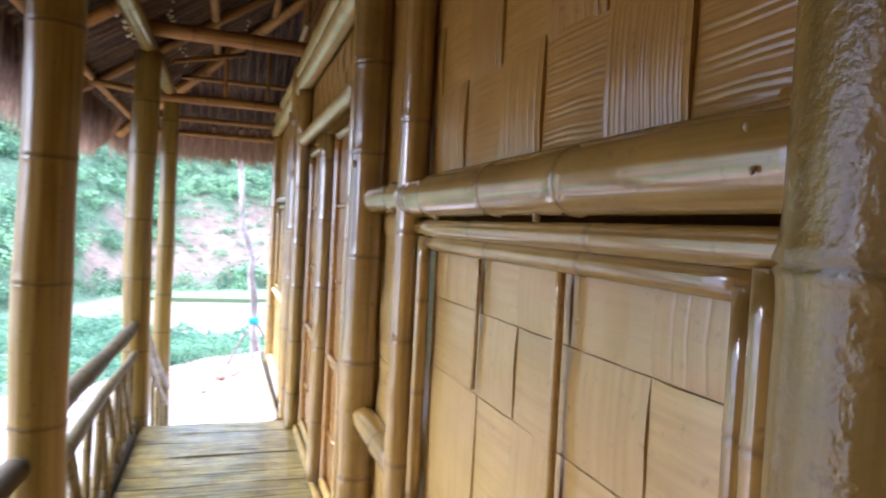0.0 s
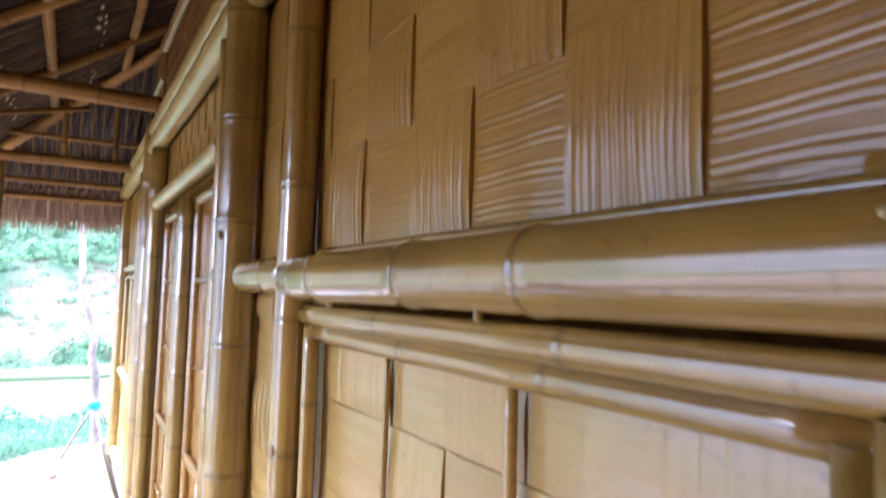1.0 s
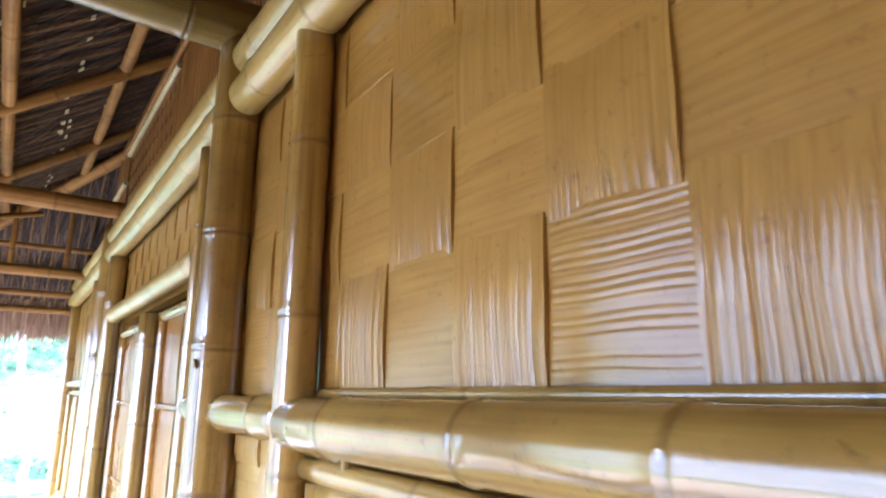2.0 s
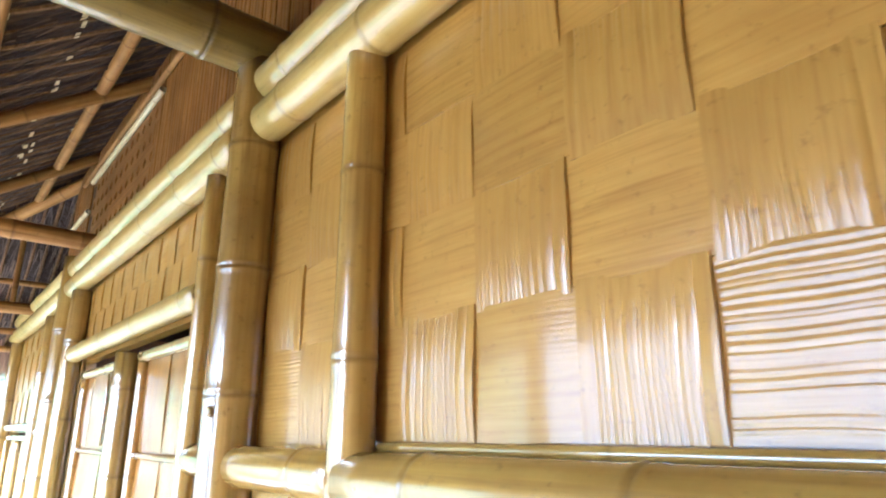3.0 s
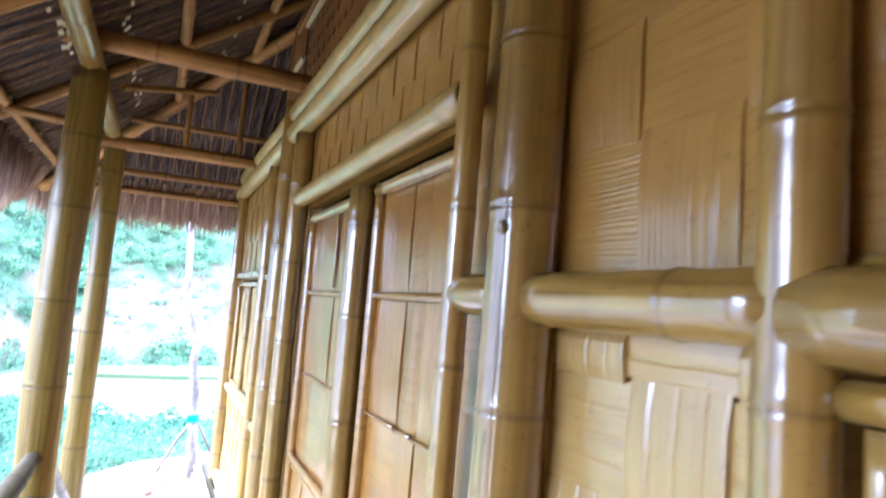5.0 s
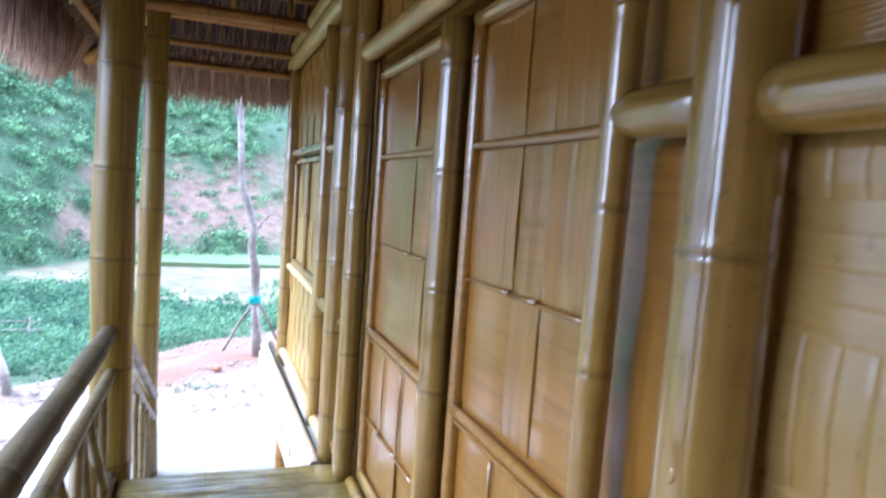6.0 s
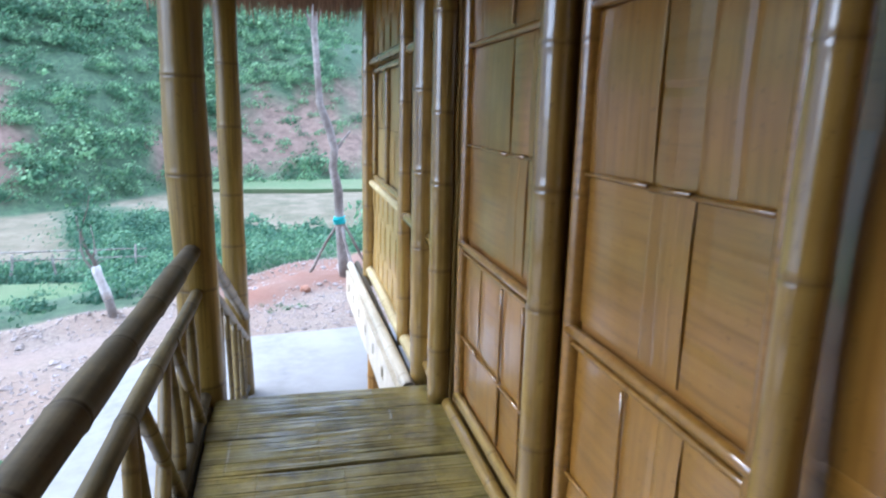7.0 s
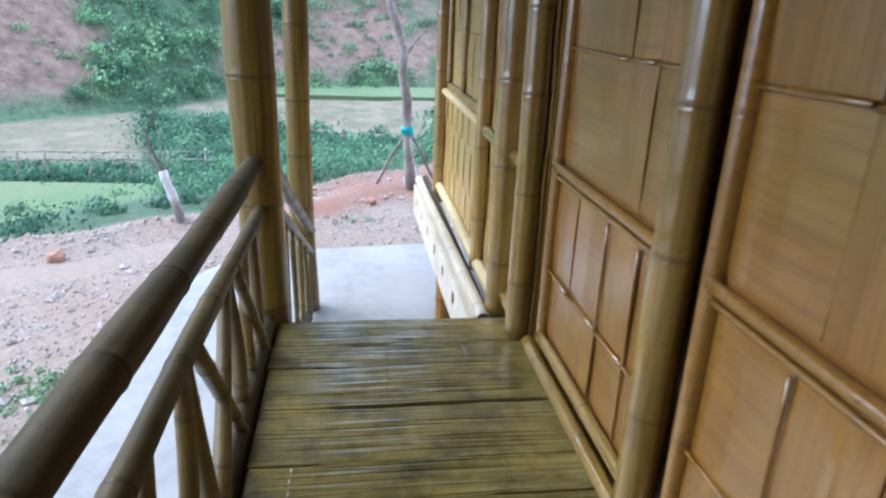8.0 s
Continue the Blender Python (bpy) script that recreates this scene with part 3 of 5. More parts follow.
def paddy(name, x0, x1, y0, y1, z, label):
    bm = bmesh.new()
    rnd = random.Random(int(y0))
    pts = []
    for k in range(40):
        a = 2 * math.pi * k / 40
        q = 1 / max(abs(math.cos(a)), abs(math.sin(a))) ** 0.8
        pts.append(bm.verts.new(((x0 + x1) / 2 + (x1 - x0) / 2 * math.cos(a) * q * rnd.uniform(0.94, 1.0), (y0 + y1) / 2 + (y1 - y0) / 2 * math.sin(a) * q * rnd.uniform(0.94, 1.0), z)))
    f = bm.faces.new(pts)
    ext = bmesh.ops.extrude_face_region(bm, geom=[f])
    bmesh.ops.translate(bm, vec=(0, 0, -0.5), verts=[v for v in ext["geom"] if isinstance(v, bmesh.types.BMVert)])
    bmesh.ops.recalc_face_normals(bm, faces=bm.faces)
    ob = new(name, mesh_of(bm, name, PADDY, False))
    tagged(ob, label, "field", "rice terraces", "structure")


PADDY = plain_material("young_rice", (0.048, 0.09, 0.03), (0.095, 0.145, 0.055), 5, 0.9, 0.8, 0.05, (0.1, 0.125, 0.055), 0.3)
paddy("rice_field", -34, -7.3, 19.5, 28.0, -5.82, "bright green young rice field in the valley")
paddy("rice_field", -9, 9, 57.5, 66, -5.7, "pale green rice terrace at the foot of the hill")

# house apron of concrete
bm = bmesh.new()
base = bm.faces.new([bm.verts.new((x, y, -1.0)) for x, y in ((-2.72, -5.5), (5.5, -5.5), (5.5, 5.6), (0.0, 5.6), (-0.93, 5.47), (-1.3, 5.46), (-1.52, 5.36), (-1.72, 5.22), (-1.88, 5.02), (-2.0, 4.76), (-2.08, 4.5), (-2.17, 4.0), (-2.2, 3.4), (-2.22, 2.6), (-2.35, 0.0))])
ext = bmesh.ops.extrude_face_region(bm, geom=[base])
bmesh.ops.translate(bm, vec=(0, 0, 0.275), verts=[v for v in ext["geom"] if isinstance(v, bmesh.types.BMVert)])
bmesh.ops.recalc_face_normals(bm, faces=bm.faces)
apron = new("pavement", mesh_of(bm, "pavement", CONCRETE, False))
tagged(apron, "pale concrete apron round the bamboo house", "pavement", kind="structure")


def build_gravel():
    rng = np.random.default_rng(12)
    n = 9500
    x, y = rng.uniform(-6.5, 1.0, n * 3), rng.uniform(0.6, 8.2, n * 3)
    s = edge_of(x, y)
    ok = (s < -0.05) & ((x < -2.13 + 0.28 * np.maximum(y - 4, 0) ** 2 + 0.04 * np.sin(y * 7)) | (y > 5.58)) & ~((s > -0.9) & (s < -0.5))
    x, y = x[ok][:n], y[ok][:n]
    size = rng.uniform(0.006, 0.021, len(x)) * (1 + 1.4 * (rng.uniform(size=len(x)) > 0.95))
    base = np.array([(1, 0, 0), (-1, 0, 0), (0, 1, 0), (0, -1, 0), (0, 0, 1), (0, 0, -1)], float)
    faces = np.array([(0, 2, 4), (2, 1, 4), (1, 3, 4), (3, 0, 4), (2, 0, 5), (1, 2, 5), (3, 1, 5), (0, 3, 5)])
    v = base[None] * rng.uniform(0.5, 1.3, (len(x), 6, 1)) * size[:, None, None] * np.array([1, 1, 0.6])
    ang = rng.uniform(0, 6.28, len(x))
    ca, sa = np.cos(ang)[:, None], np.sin(ang)[:, None]
    vx, vy = v[..., 0] * ca - v[..., 1] * sa, v[..., 0] * sa + v[..., 1] * ca
    co = np.stack([vx + x[:, None], vy + y[:, None], v[..., 2] + height(x, y)[:, None] + size[:, None] * 0.2], -1).reshape(-1, 3)
    f = (faces[None] + (np.arange(len(x)) * 6)[:, None, None]).reshape(-1, 3)
    me = bpy.data.meshes.new("gravel")
    me.from_pydata(co.tolist(), [], f.tolist())
    me.materials.append(STONE)
    tagged(new("gravel", me), "loose pale stones strewn over the dirt yard", "gravel", kind="stuff")


build_gravel()


def rock(name, at, r, seed, mat, label, squash=0.7, rough=1.0, axis=(0, 0, 1)):
    bm = bmesh.new()
    bmesh.ops.create_icosphere(bm, subdivisions=3, radius=r)
    for v in bm.verts:
        k = 1 + rough * (0.28 * noise.noise(v.co / r * 1.3 + Vector((seed, 0, 0))) + 0.1 * noise.noise(v.co / r * 4 + Vector((0, seed, 0))))
        v.co = Vector((v.co.x * k, v.co.y * k, v.co.z * k * squash))
    ob = new(name, mesh_of(bm, name, mat, False))
    ob.matrix_basis = Matrix.Translation(at) @ Vector((0, 0, 1)).rotation_difference(Vector(axis)).to_matrix().to_4x4()
    tagged(ob, label, "rock")


rock("rock", (-3.14, 5.3, -0.72), 0.075, 3, ROCK, "red-brown stone lying on the dirt yard")
rock("rock", (-3.5, 5.62, -0.68), 0.05, 5, ROCK, "small red-brown stone at the yard's edge")
rock("rock", (-0.55, 6.9, -0.7), 0.06, 8, ROCK, "red-brown clod of earth near the young tree")
rock("outcrop", (-22.3, 46.6, -4.3), 2.7, 11, CLIFF, "slanting grey slab of bare rock at the foot of the hill", 0.3, 1.4, (-0.7, -0.4, 0.6))
bpy.data.objects["outcrop"].matrix_basis = Matrix.Translation((-25.6, 53.2, -5.5)) @ Matrix.Rotation(radians(-52), 4, "Y") @ Matrix.Diagonal((0.95, 0.5, 0.45, 1))


def tube(bm, pts, r0, r1, sides=9):
    prev = None
    n = len(pts)
    for i, p in enumerate(pts):
        d = (Vector(pts[min(i + 1, n - 1)]) - Vector(pts[max(i - 1, 0)])).normalized()
        q = d.to_track_quat("Z", "Y")
        r = r0 + (r1 - r0) * i / (n - 1)
        r *= 1 + 0.08 * math.sin(i * 2.3)
        loop = [bm.verts.new(Vector(p) + q @ Vector((r * math.cos(2 * math.pi * k / sides), r * math.sin(2 * math.pi * k / sides), 0))) for k in range(sides)]
        if prev:
            for k in range(sides):
                bm.faces.new((prev[k], prev[(k + 1) % sides], loop[(k + 1) % sides], loop[k]))
        else:
            bm.faces.new(loop[::-1])
        prev = loop
    bm.faces.new(prev)


def bend(a, b, n, wob, seed):
    rnd = random.Random(seed)
    a, b = Vector(a), Vector(b)
    return [a + (b - a) * (i / n) + (Vector((rnd.uniform(-wob, wob), rnd.uniform(-wob, wob), 0)) if 0 < i < n else Vector()) for i in range(n + 1)]


def leaves_on(name, parent, tips, per, spread_r, size, seed, label=""):
    rnd = random.Random(seed)
    bm = bmesh.new()
    for tip in tips:
        for _ in range(per):
            c = Vector(tip) + Vector((rnd.gauss(0, spread_r), rnd.gauss(0, spread_r), rnd.gauss(0, spread_r * 0.7)))
            d = Vector((rnd.uniform(-1, 1), rnd.uniform(-1, 1), rnd.uniform(-0.8, 0.3))).normalized()
            w = d.cross(Vector((rnd.uniform(-1, 1), rnd.uniform(-1, 1), 1))).normalized()
            s = size * rnd.uniform(0.6, 1.3)
            vs = [bm.verts.new(c + q) for q in (-d * s, w * s * 0.35, d * s, -w * s * 0.35)]
            bm.faces.new(vs)
    part(name, bm, LEAF_TREE, parent, label, smooth=False)


# young staked tree
tree = thing("young_tree", (-0.06, 7.4, -0.76), "slender pale-barked young tree propped by stakes and tied with teal cloth", "tree")
bm = bmesh.new()
tube(bm, [(-0.06, 7.4, -0.8), (-0.09, 7.4, -0.4), (-0.12, 7.4, 0.0), (-0.13, 7.41, 0.35), (-0.19, 7.42, 0.62), (-0.17, 7.4, 0.85), (-0.23, 7.41, 1.08), (-0.33, 7.42, 1.35), (-0.35, 7.42, 1.7), (-0.38, 7.43, 2.2), (-0.36, 7.45, 2.7), (-0.4, 7.5, 3.4)], 0.062, 0.03, 12)
part("trunk", bm, BARK, tree)
for k, (a, b, r) in enumerate((((-0.17, 7.4, 0.82), (0.02, 7.45, 1.05), 0.02), ((-0.38, 7.43, 2.15), (-0.52, 7.4, 2.42), 0.022), ((-0.38, 7.43, 2.2), (-0.2, 7.5, 2.75), 0.02), ((-0.36, 7.45, 2.7), (-0.7, 7.5, 3.3), 0.02))):
    bm = bmesh.new()
    tube(bm, bend(a, b, 4, 0.02, k), r, r * 0.5, 7)
    part("branch", bm, BARK, tree)
leaves_on("crown", tree, [(-0.7, 7.5, 3.3), (-0.4, 7.5, 3.4), (-0.2, 7.5, 2.9)], 60, 0.16, 0.07, 2)
for k, (a, b) in enumerate((((-0.5, 7.7, -0.78), (-0.12, 7.4, 0.02)), ((0.3, 7.75, -0.78), (-0.1, 7.42, 0.02)), ((0.05, 6.95, -0.78), (-0.1, 7.38, -0.05)))):
    bm = bmesh.new()
    tube(bm, bend(a, b, 5, 0.008, k + 9), 0.02, 0.016, 8)
    part("stake", bm, BARK, tree, "thin wooden prop")
bm = bmesh.new()
tube(bm, [(-0.118, 7.4, -0.045), (-0.12, 7.4, -0.02), (-0.12, 7.4, 0.02), (-0.122, 7.4, 0.045)], 0.07, 0.068, 12)
box(bm, (-0.2, 7.33, -0.01), (-0.11, 7.36, 0.03), 0.006)
part("tie", bm, TEAL, tree, "teal cloth binding")

sapling = thing("leaning_sapling", (-2.34, 6.13, -0.76), "small leaning sapling with a pale peeled trunk and thin leafy twigs", "tree")
bm = bmesh.new()
tube(bm, [(-2.34, 6.13, -0.84), (-2.352, 6.132, -0.74), (-2.366, 6.13, -0.62), (-2.391, 6.13, -0.5)], 0.054, 0.043, 12)
part("trunk", bm, BARK, sapling, "grey-brown foot of the trunk")
bm = bmesh.new()
tube(bm, [(-2.389, 6.13, -0.51), (-2.41, 6.131, -0.43), (-2.436, 6.129, -0.34), (-2.462, 6.13, -0.26), (-2.474, 6.13, -0.19)], 0.045, 0.039, 12)
part("peeled_trunk", bm, WHITE_BARK, sapling, "pale peeled trunk with a cut top")
twigs = (
    ([(-2.45, 6.13, -0.28), (-2.5, 6.12, -0.21), (-2.56, 6.12, -0.12), (-2.582, 6.13, -0.02), (-2.585, 6.14, 0.08), (-2.565, 6.15, 0.18), (-2.53, 6.15, 0.28), (-2.5, 6.15, 0.36), (-2.48, 6.15, 0.47)], 0.013),
    ([(-2.47, 6.14, -0.22), (-2.49, 6.15, -0.14), (-2.54, 6.16, -0.06), (-2.56, 6.16, 0.02), (-2.6, 6.17, 0.16), (-2.61, 6.17, 0.3)], 0.02),
    ([(-2.5, 6.15, -0.12), (-2.475, 6.16, -0.04), (-2.48, 6.17, 0.08), (-2.5, 6.17, 0.2)], 0.01),
    ([(-2.475, 6.13, -0.2), (-2.44, 6.14, -0.15), (-2.38, 6.15, -0.13)], 0.007),
)
for pts, r in twigs:
    bm = bmesh.new()
    tube(bm, pts, r, r * 0.4, 7)
    part("twig", bm, BARK, sapling)
leaves_on("crown", sapling, [(-2.48, 6.15, 0.45), (-2.52, 6.15, 0.32), (-2.57, 6.15, 0.2), (-2.6, 6.17, 0.3), (-2.5, 6.17, 0.22), (-2.58, 6.15, 0.06), (-2.45, 6.16, 0.28)], 60, 0.09, 0.026, 7)

# rough fence of thin poles in the valley
fence = thing("field_fence", (-13, 29, -6), "weathered field fence of thin wooden poles", "fence")
for k in range(9):
    rk = random.Random(k + 3)
    x = -20 + k * 1.6 + rk.uniform(-0.3, 0.3)
    bm = bmesh.new()
    tube(bm, bend((x, 29.3, -6.2), (x + rk.uniform(-0.2, 0.2), 29.3, -4.75 + rk.uniform(-0.3, 0.15)), 3, 0.05, k), 0.06, 0.045, 7)
    part("post", bm, BARK, fence)
for k, z in enumerate((-5.3, -4.95)):
    bm = bmesh.new()
    tube(bm, bend((-20.4, 29.3, z), (-6.8, 29.4, z + 0.1), 12, 0.12, k + 50), 0.04, 0.03, 7)
    part("rail", bm, BARK, fence)

# ---- house shell ----
def slab(name, lo, hi, mat, label, category, kind="structure", bevel=0.0):
    bm = bmesh.new()
    box(bm, lo, hi, bevel)
    return tagged(new(name, mesh_of(bm, name, mat, False)), label, category, kind=kind)


FAR_Y, NEAR_Y = 5.2, -5.2
# veranda wall: boards behind the mats, with the door's and the shutters' openings through it
bm = bmesh.new()
DOOR_Y0, DOOR_Y1, DOOR_Z = 0.41, 2.33, 1.995
SH_Y0, SH_Y1, SH_Z0, SH_Z1 = -1.79, -0.56, 0.66, 1.515
WI_Y0, WI_Y1, WI_Z0, WI_Z1 = 3.58, 4.96, 0.74, 1.64
cuts = sorted({NEAR_Y, SH_Y0, SH_Y1, DOOR_Y0, DOOR_Y1, WI_Y0, WI_Y1, FAR_Y})
for a, b in zip(cuts[:-1], cuts[1:]):
    hole = (SH_Z0, SH_Z1) if a == SH_Y0 else (0.0, DOOR_Z) if a == DOOR_Y0 else (WI_Z0, WI_Z1) if a == WI_Y0 else None
    for z0, z1 in ([(-0.2, 2.6)] if hole is None else [(-0.2, hole[0]), (hole[1], 2.6)]):
        box(bm, (0.012, a, z0), (0.06, b, z1))
wall = tagged(new("wall_west", mesh_of(bm, "wall_west", MAT, False)), "woven split-bamboo veranda wall with lacquered strips", "wall", kind="structure")
slab("wall_north", (0.06, FAR_Y - 0.05, -0.2), (4.4, FAR_Y, 2.6), INFILL, "plain bamboo end wall", "wall")
slab("wall_south", (0.06, NEAR_Y, -0.2), (4.4, NEAR_Y + 0.05, 2.6), INFILL, "plain bamboo end wall", "wall")
slab("wall_east", (4.35, NEAR_Y + 0.05, -0.2), (4.4, FAR_Y - 0.05, 2.6), INFILL, "plain bamboo back wall", "wall")
slab("floor_inside", (0.06, NEAR_Y + 0.05, -0.12), (4.35, FAR_Y - 0.05, -0.02), GAP_SHADE, "dark board floor inside the house", "floor")

# Unseen walls, added only to block light from behind and from the left
slab("wall_near", (-1.12, -2.66, -0.2), (0.012, -2.61, 2.75), INFILL, "unseen screen added to darken the near end of the veranda", "wall")
slab("wall_wing", (-3.9, -2.66, -0.76), (-1.12, -2.61, 4.4), INFILL, "unseen wall added to block light from behind on the left", "wall")
slab("wall_wing_side", (-3.95, -2.66, -0.76), (-3.9, -1.1, 4.4), INFILL, "unseen side wall added to block light from the left", "wall")

# roof: hipped thatch, underside open to the veranda
EAVE_X, EAVE_Y, EAVE_Z, SLOPE, RIDGE_X = -1.75, 5.4, 2.33, 0.67, 2.2


def under(x, y):
    return EAVE_Z + SLOPE * min(x - EAVE_X, EAVE_Y - y, 2 * RIDGE_X - EAVE_X - x)


def build_roof():
    bm = bmesh.new()
    far = 2 * RIDGE_X - EAVE_X
    run = RIDGE_X - EAVE_X
    top = EAVE_Z + SLOPE * run
    pts = {"a": (EAVE_X, -6.0, EAVE_Z), "b": (EAVE_X, EAVE_Y, EAVE_Z), "c": (far, EAVE_Y, EAVE_Z), "d": (far, -6.0, EAVE_Z), "e": (RIDGE_X, EAVE_Y - run, top), "f": (RIDGE_X, -6.0, top)}
    lo = {k: bm.verts.new(p) for k, p in pts.items()}
    hi = {k: bm.verts.new((p[0], p[1], p[2] + 0.17)) for k, p in pts.items()}
    for poly in ("abef", "bce", "cdfe"):
        bm.faces.new([lo[k] for k in poly])
        bm.faces.new([hi[k] for k in poly[::-1]])
    for i, j in ("ab", "bc", "cd", "df", "fa"):
        bm.faces.new((lo[i], hi[i], hi[j], lo[j]))
    bmesh.ops.recalc_face_normals(bm, faces=bm.faces)
    bmesh.ops.subdivide_edges(bm, edges=bm.edges, cuts=10, use_grid_fill=True)
    for v in bm.verts:
        v.co.z += 0.018 * noise.noise(v.co * 2.2)
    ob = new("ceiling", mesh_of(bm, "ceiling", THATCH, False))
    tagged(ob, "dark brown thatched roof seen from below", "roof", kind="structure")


build_roof()


def blades(name, rows, label, mat):
    """Thin thatch blades: rows of start, direction, length and width."""
    verts, faces = [], []
    for a, d, length, w in rows:
        d = d.normalized()
        side = d.cross(Vector((0.3, 0.5, 0.8))).normalized() * w
        m = a + d * length * 0.55 + Vector((0, 0, -0.012))
        k = len(verts)
        verts += [a - side, a + side, m + side * 0.8, m - side * 0.8, a + d * length + Vector((0, 0, -0.03))]
        faces += [(k, k + 1, k + 2, k + 3), (k + 3, k + 2, k + 4)]
    me = bpy.data.meshes.new(name)
    me.from_pydata([tuple(v) for v in verts], [], faces)
    me.materials.append(mat)
    return tagged(new(name, me), label, "thatch", kind="stuff")


def build_blades():
    rnd = random.Random(31)
    rows = []
    down_x, down_y = Vector((-1, 0, -SLOPE)), Vector((0, 1, -SLOPE))
    for _ in range(9500):
        y = rnd.uniform(-3.0, EAVE_Y)
        a = Vector((EAVE_X + rnd.uniform(-0.02, 0.16), y, 0))
        full = min(1.0, max(0.0, (5.2 - y) / 0.9))
        a.z = EAVE_Z + SLOPE * (a.x - EAVE_X) + rnd.uniform(-0.03, 0.13)
        lean = Vector((rnd.uniform(-0.42, 0.08), rnd.uniform(-0.16, 0.16), -1.0)) * full + (down_x + Vector((0.3, 0, -0.4))) * (1 - full)
        rows.append((a, lean, rnd.uniform(0.15, 0.33) + full * rnd.uniform(0.06, 0.14), rnd.uniform(0.003, 0.009)))
    for _ in range(6500):
        x = rnd.uniform(EAVE_X, 1.2)
        a = Vector((x, EAVE_Y - rnd.uniform(-0.02, 0.16), 0))
        a.z = EAVE_Z + SLOPE * (EAVE_Y - a.y) + rnd.uniform(-0.02, 0.15)
        rows.append((a, down_y + Vector((rnd.uniform(-0.2, 0.2), rnd.uniform(-0.7, 0), rnd.uniform(-1.2, -0.3))), rnd.uniform(0.17, 0.36), rnd.uniform(0.004, 0.012)))
    blades("eave_thatch", rows, "frayed dry brown thatch hanging at the eaves", BLADE)
    rows = []
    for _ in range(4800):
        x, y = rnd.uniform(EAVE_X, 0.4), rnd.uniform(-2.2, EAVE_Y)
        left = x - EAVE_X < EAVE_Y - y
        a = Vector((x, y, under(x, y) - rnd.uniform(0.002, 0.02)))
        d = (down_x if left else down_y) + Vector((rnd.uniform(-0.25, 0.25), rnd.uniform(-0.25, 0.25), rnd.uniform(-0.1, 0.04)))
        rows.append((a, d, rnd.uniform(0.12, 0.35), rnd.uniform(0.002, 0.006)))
    blades("roof_straw", rows, "dry thatch leaves showing under the roof", STRAW_SHADED)


build_blades()


def build_laths():
    """Split-bamboo laths up the slopes, under the thatch."""
    rnd = random.Random(77)
    laths = thing("roof_laths", (-0.8, 1.5, 2.6), "dark split-bamboo laths carrying the thatch", "laths")

    def lath(a, b, w):
        bm = bmesh.new()
        d = (b - a).normalized()
        s = d.cross(Vector((0, 0, 1))).normalized() * w
        n = s.cross(d).normalized() * 0.007
        vs = [bm.verts.new(p + q) for p in (a, b) for q in (-s, -s * 0.5 - n, s * 0.5 - n, s)]
        for i in range(3):
            bm.faces.new((vs[i], vs[i + 1], vs[i + 5], vs[i + 4]))
        bm.faces.new((vs[3], vs[0], vs[4], vs[7]))
        bm.faces.new(vs[3::-1])
        bm.faces.new(vs[4:])
        bmesh.ops.recalc_face_normals(bm, faces=bm.faces)
        part("lath", bm, LATH, laths, smooth=False)
    y = -2.6
    while y < EAVE_Y - 0.1:
        x1 = min(0.6, EAVE_X + EAVE_Y - y)
        a, b = Vector((EAVE_X + 0.05, y + rnd.uniform(-0.02, 0.02), 0)), Vector((x1, y + rnd.uniform(-0.03, 0.03), 0))
        a.z, b.z = under(a.x, min(a.y, EAVE_Y - 2)) - 0.03, EAVE_Z + SLOPE * (x1 - EAVE_X) - 0.03
        lath(a, b, rnd.uniform(0.010, 0.019))
        y += rnd.uniform(0.095, 0.15)
    x = EAVE_X + 0.1
    while x < 0.9:
        y1 = max(2.8, EAVE_Y - (x - EAVE_X))
        a, b = Vector((x + rnd.uniform(-0.02, 0.02), EAVE_Y - 0.05, EAVE_Z + SLOPE * 0.05 - 0.03)), Vector((x, y1, EAVE_Z + SLOPE * (EAVE_Y - y1) - 0.03))
        lath(a, b, rnd.uniform(0.008, 0.015))
        x += rnd.uniform(0.075, 0.12)
    # Pale flecks under the laths, standing in for light through the thatch
    ties = bmesh.new()
    for i in range(420):
        x, y = rnd.choice((-1.52, -1.2, -0.95, -0.68, -0.42, -0.2)) + rnd.uniform(-0.03, 0.03), rnd.uniform(-1.5, 4.2)
        if x - EAVE_X > EAVE_Y - y:
            continue
        z = under(x, y) - 0.042
        w, h = rnd.uniform(0.018, 0.04), rnd.uniform(0.006, 0.011)
        vs = [ties.verts.new((x + a * h, y + b * w, z + a * h * SLOPE)) for a, b in ((-1, -1), (1, -1), (1, 1), (-1, 1))]
        ties.faces.new(vs)
    tagged(new("lath_ties", mesh_of(ties, "lath_ties", PALE, False)), "pale flecks standing for light spots under the roof laths", "ties", kind="stuff")


build_laths()


def roof_pole(a, b, r, label="smoke-brown bamboo roof pole", mat=None, **kw):
    return pole("roof_pole", a, b, r, mat or DARK_POLE, label, "beam", group="roof poles", gap=0.38, **kw)


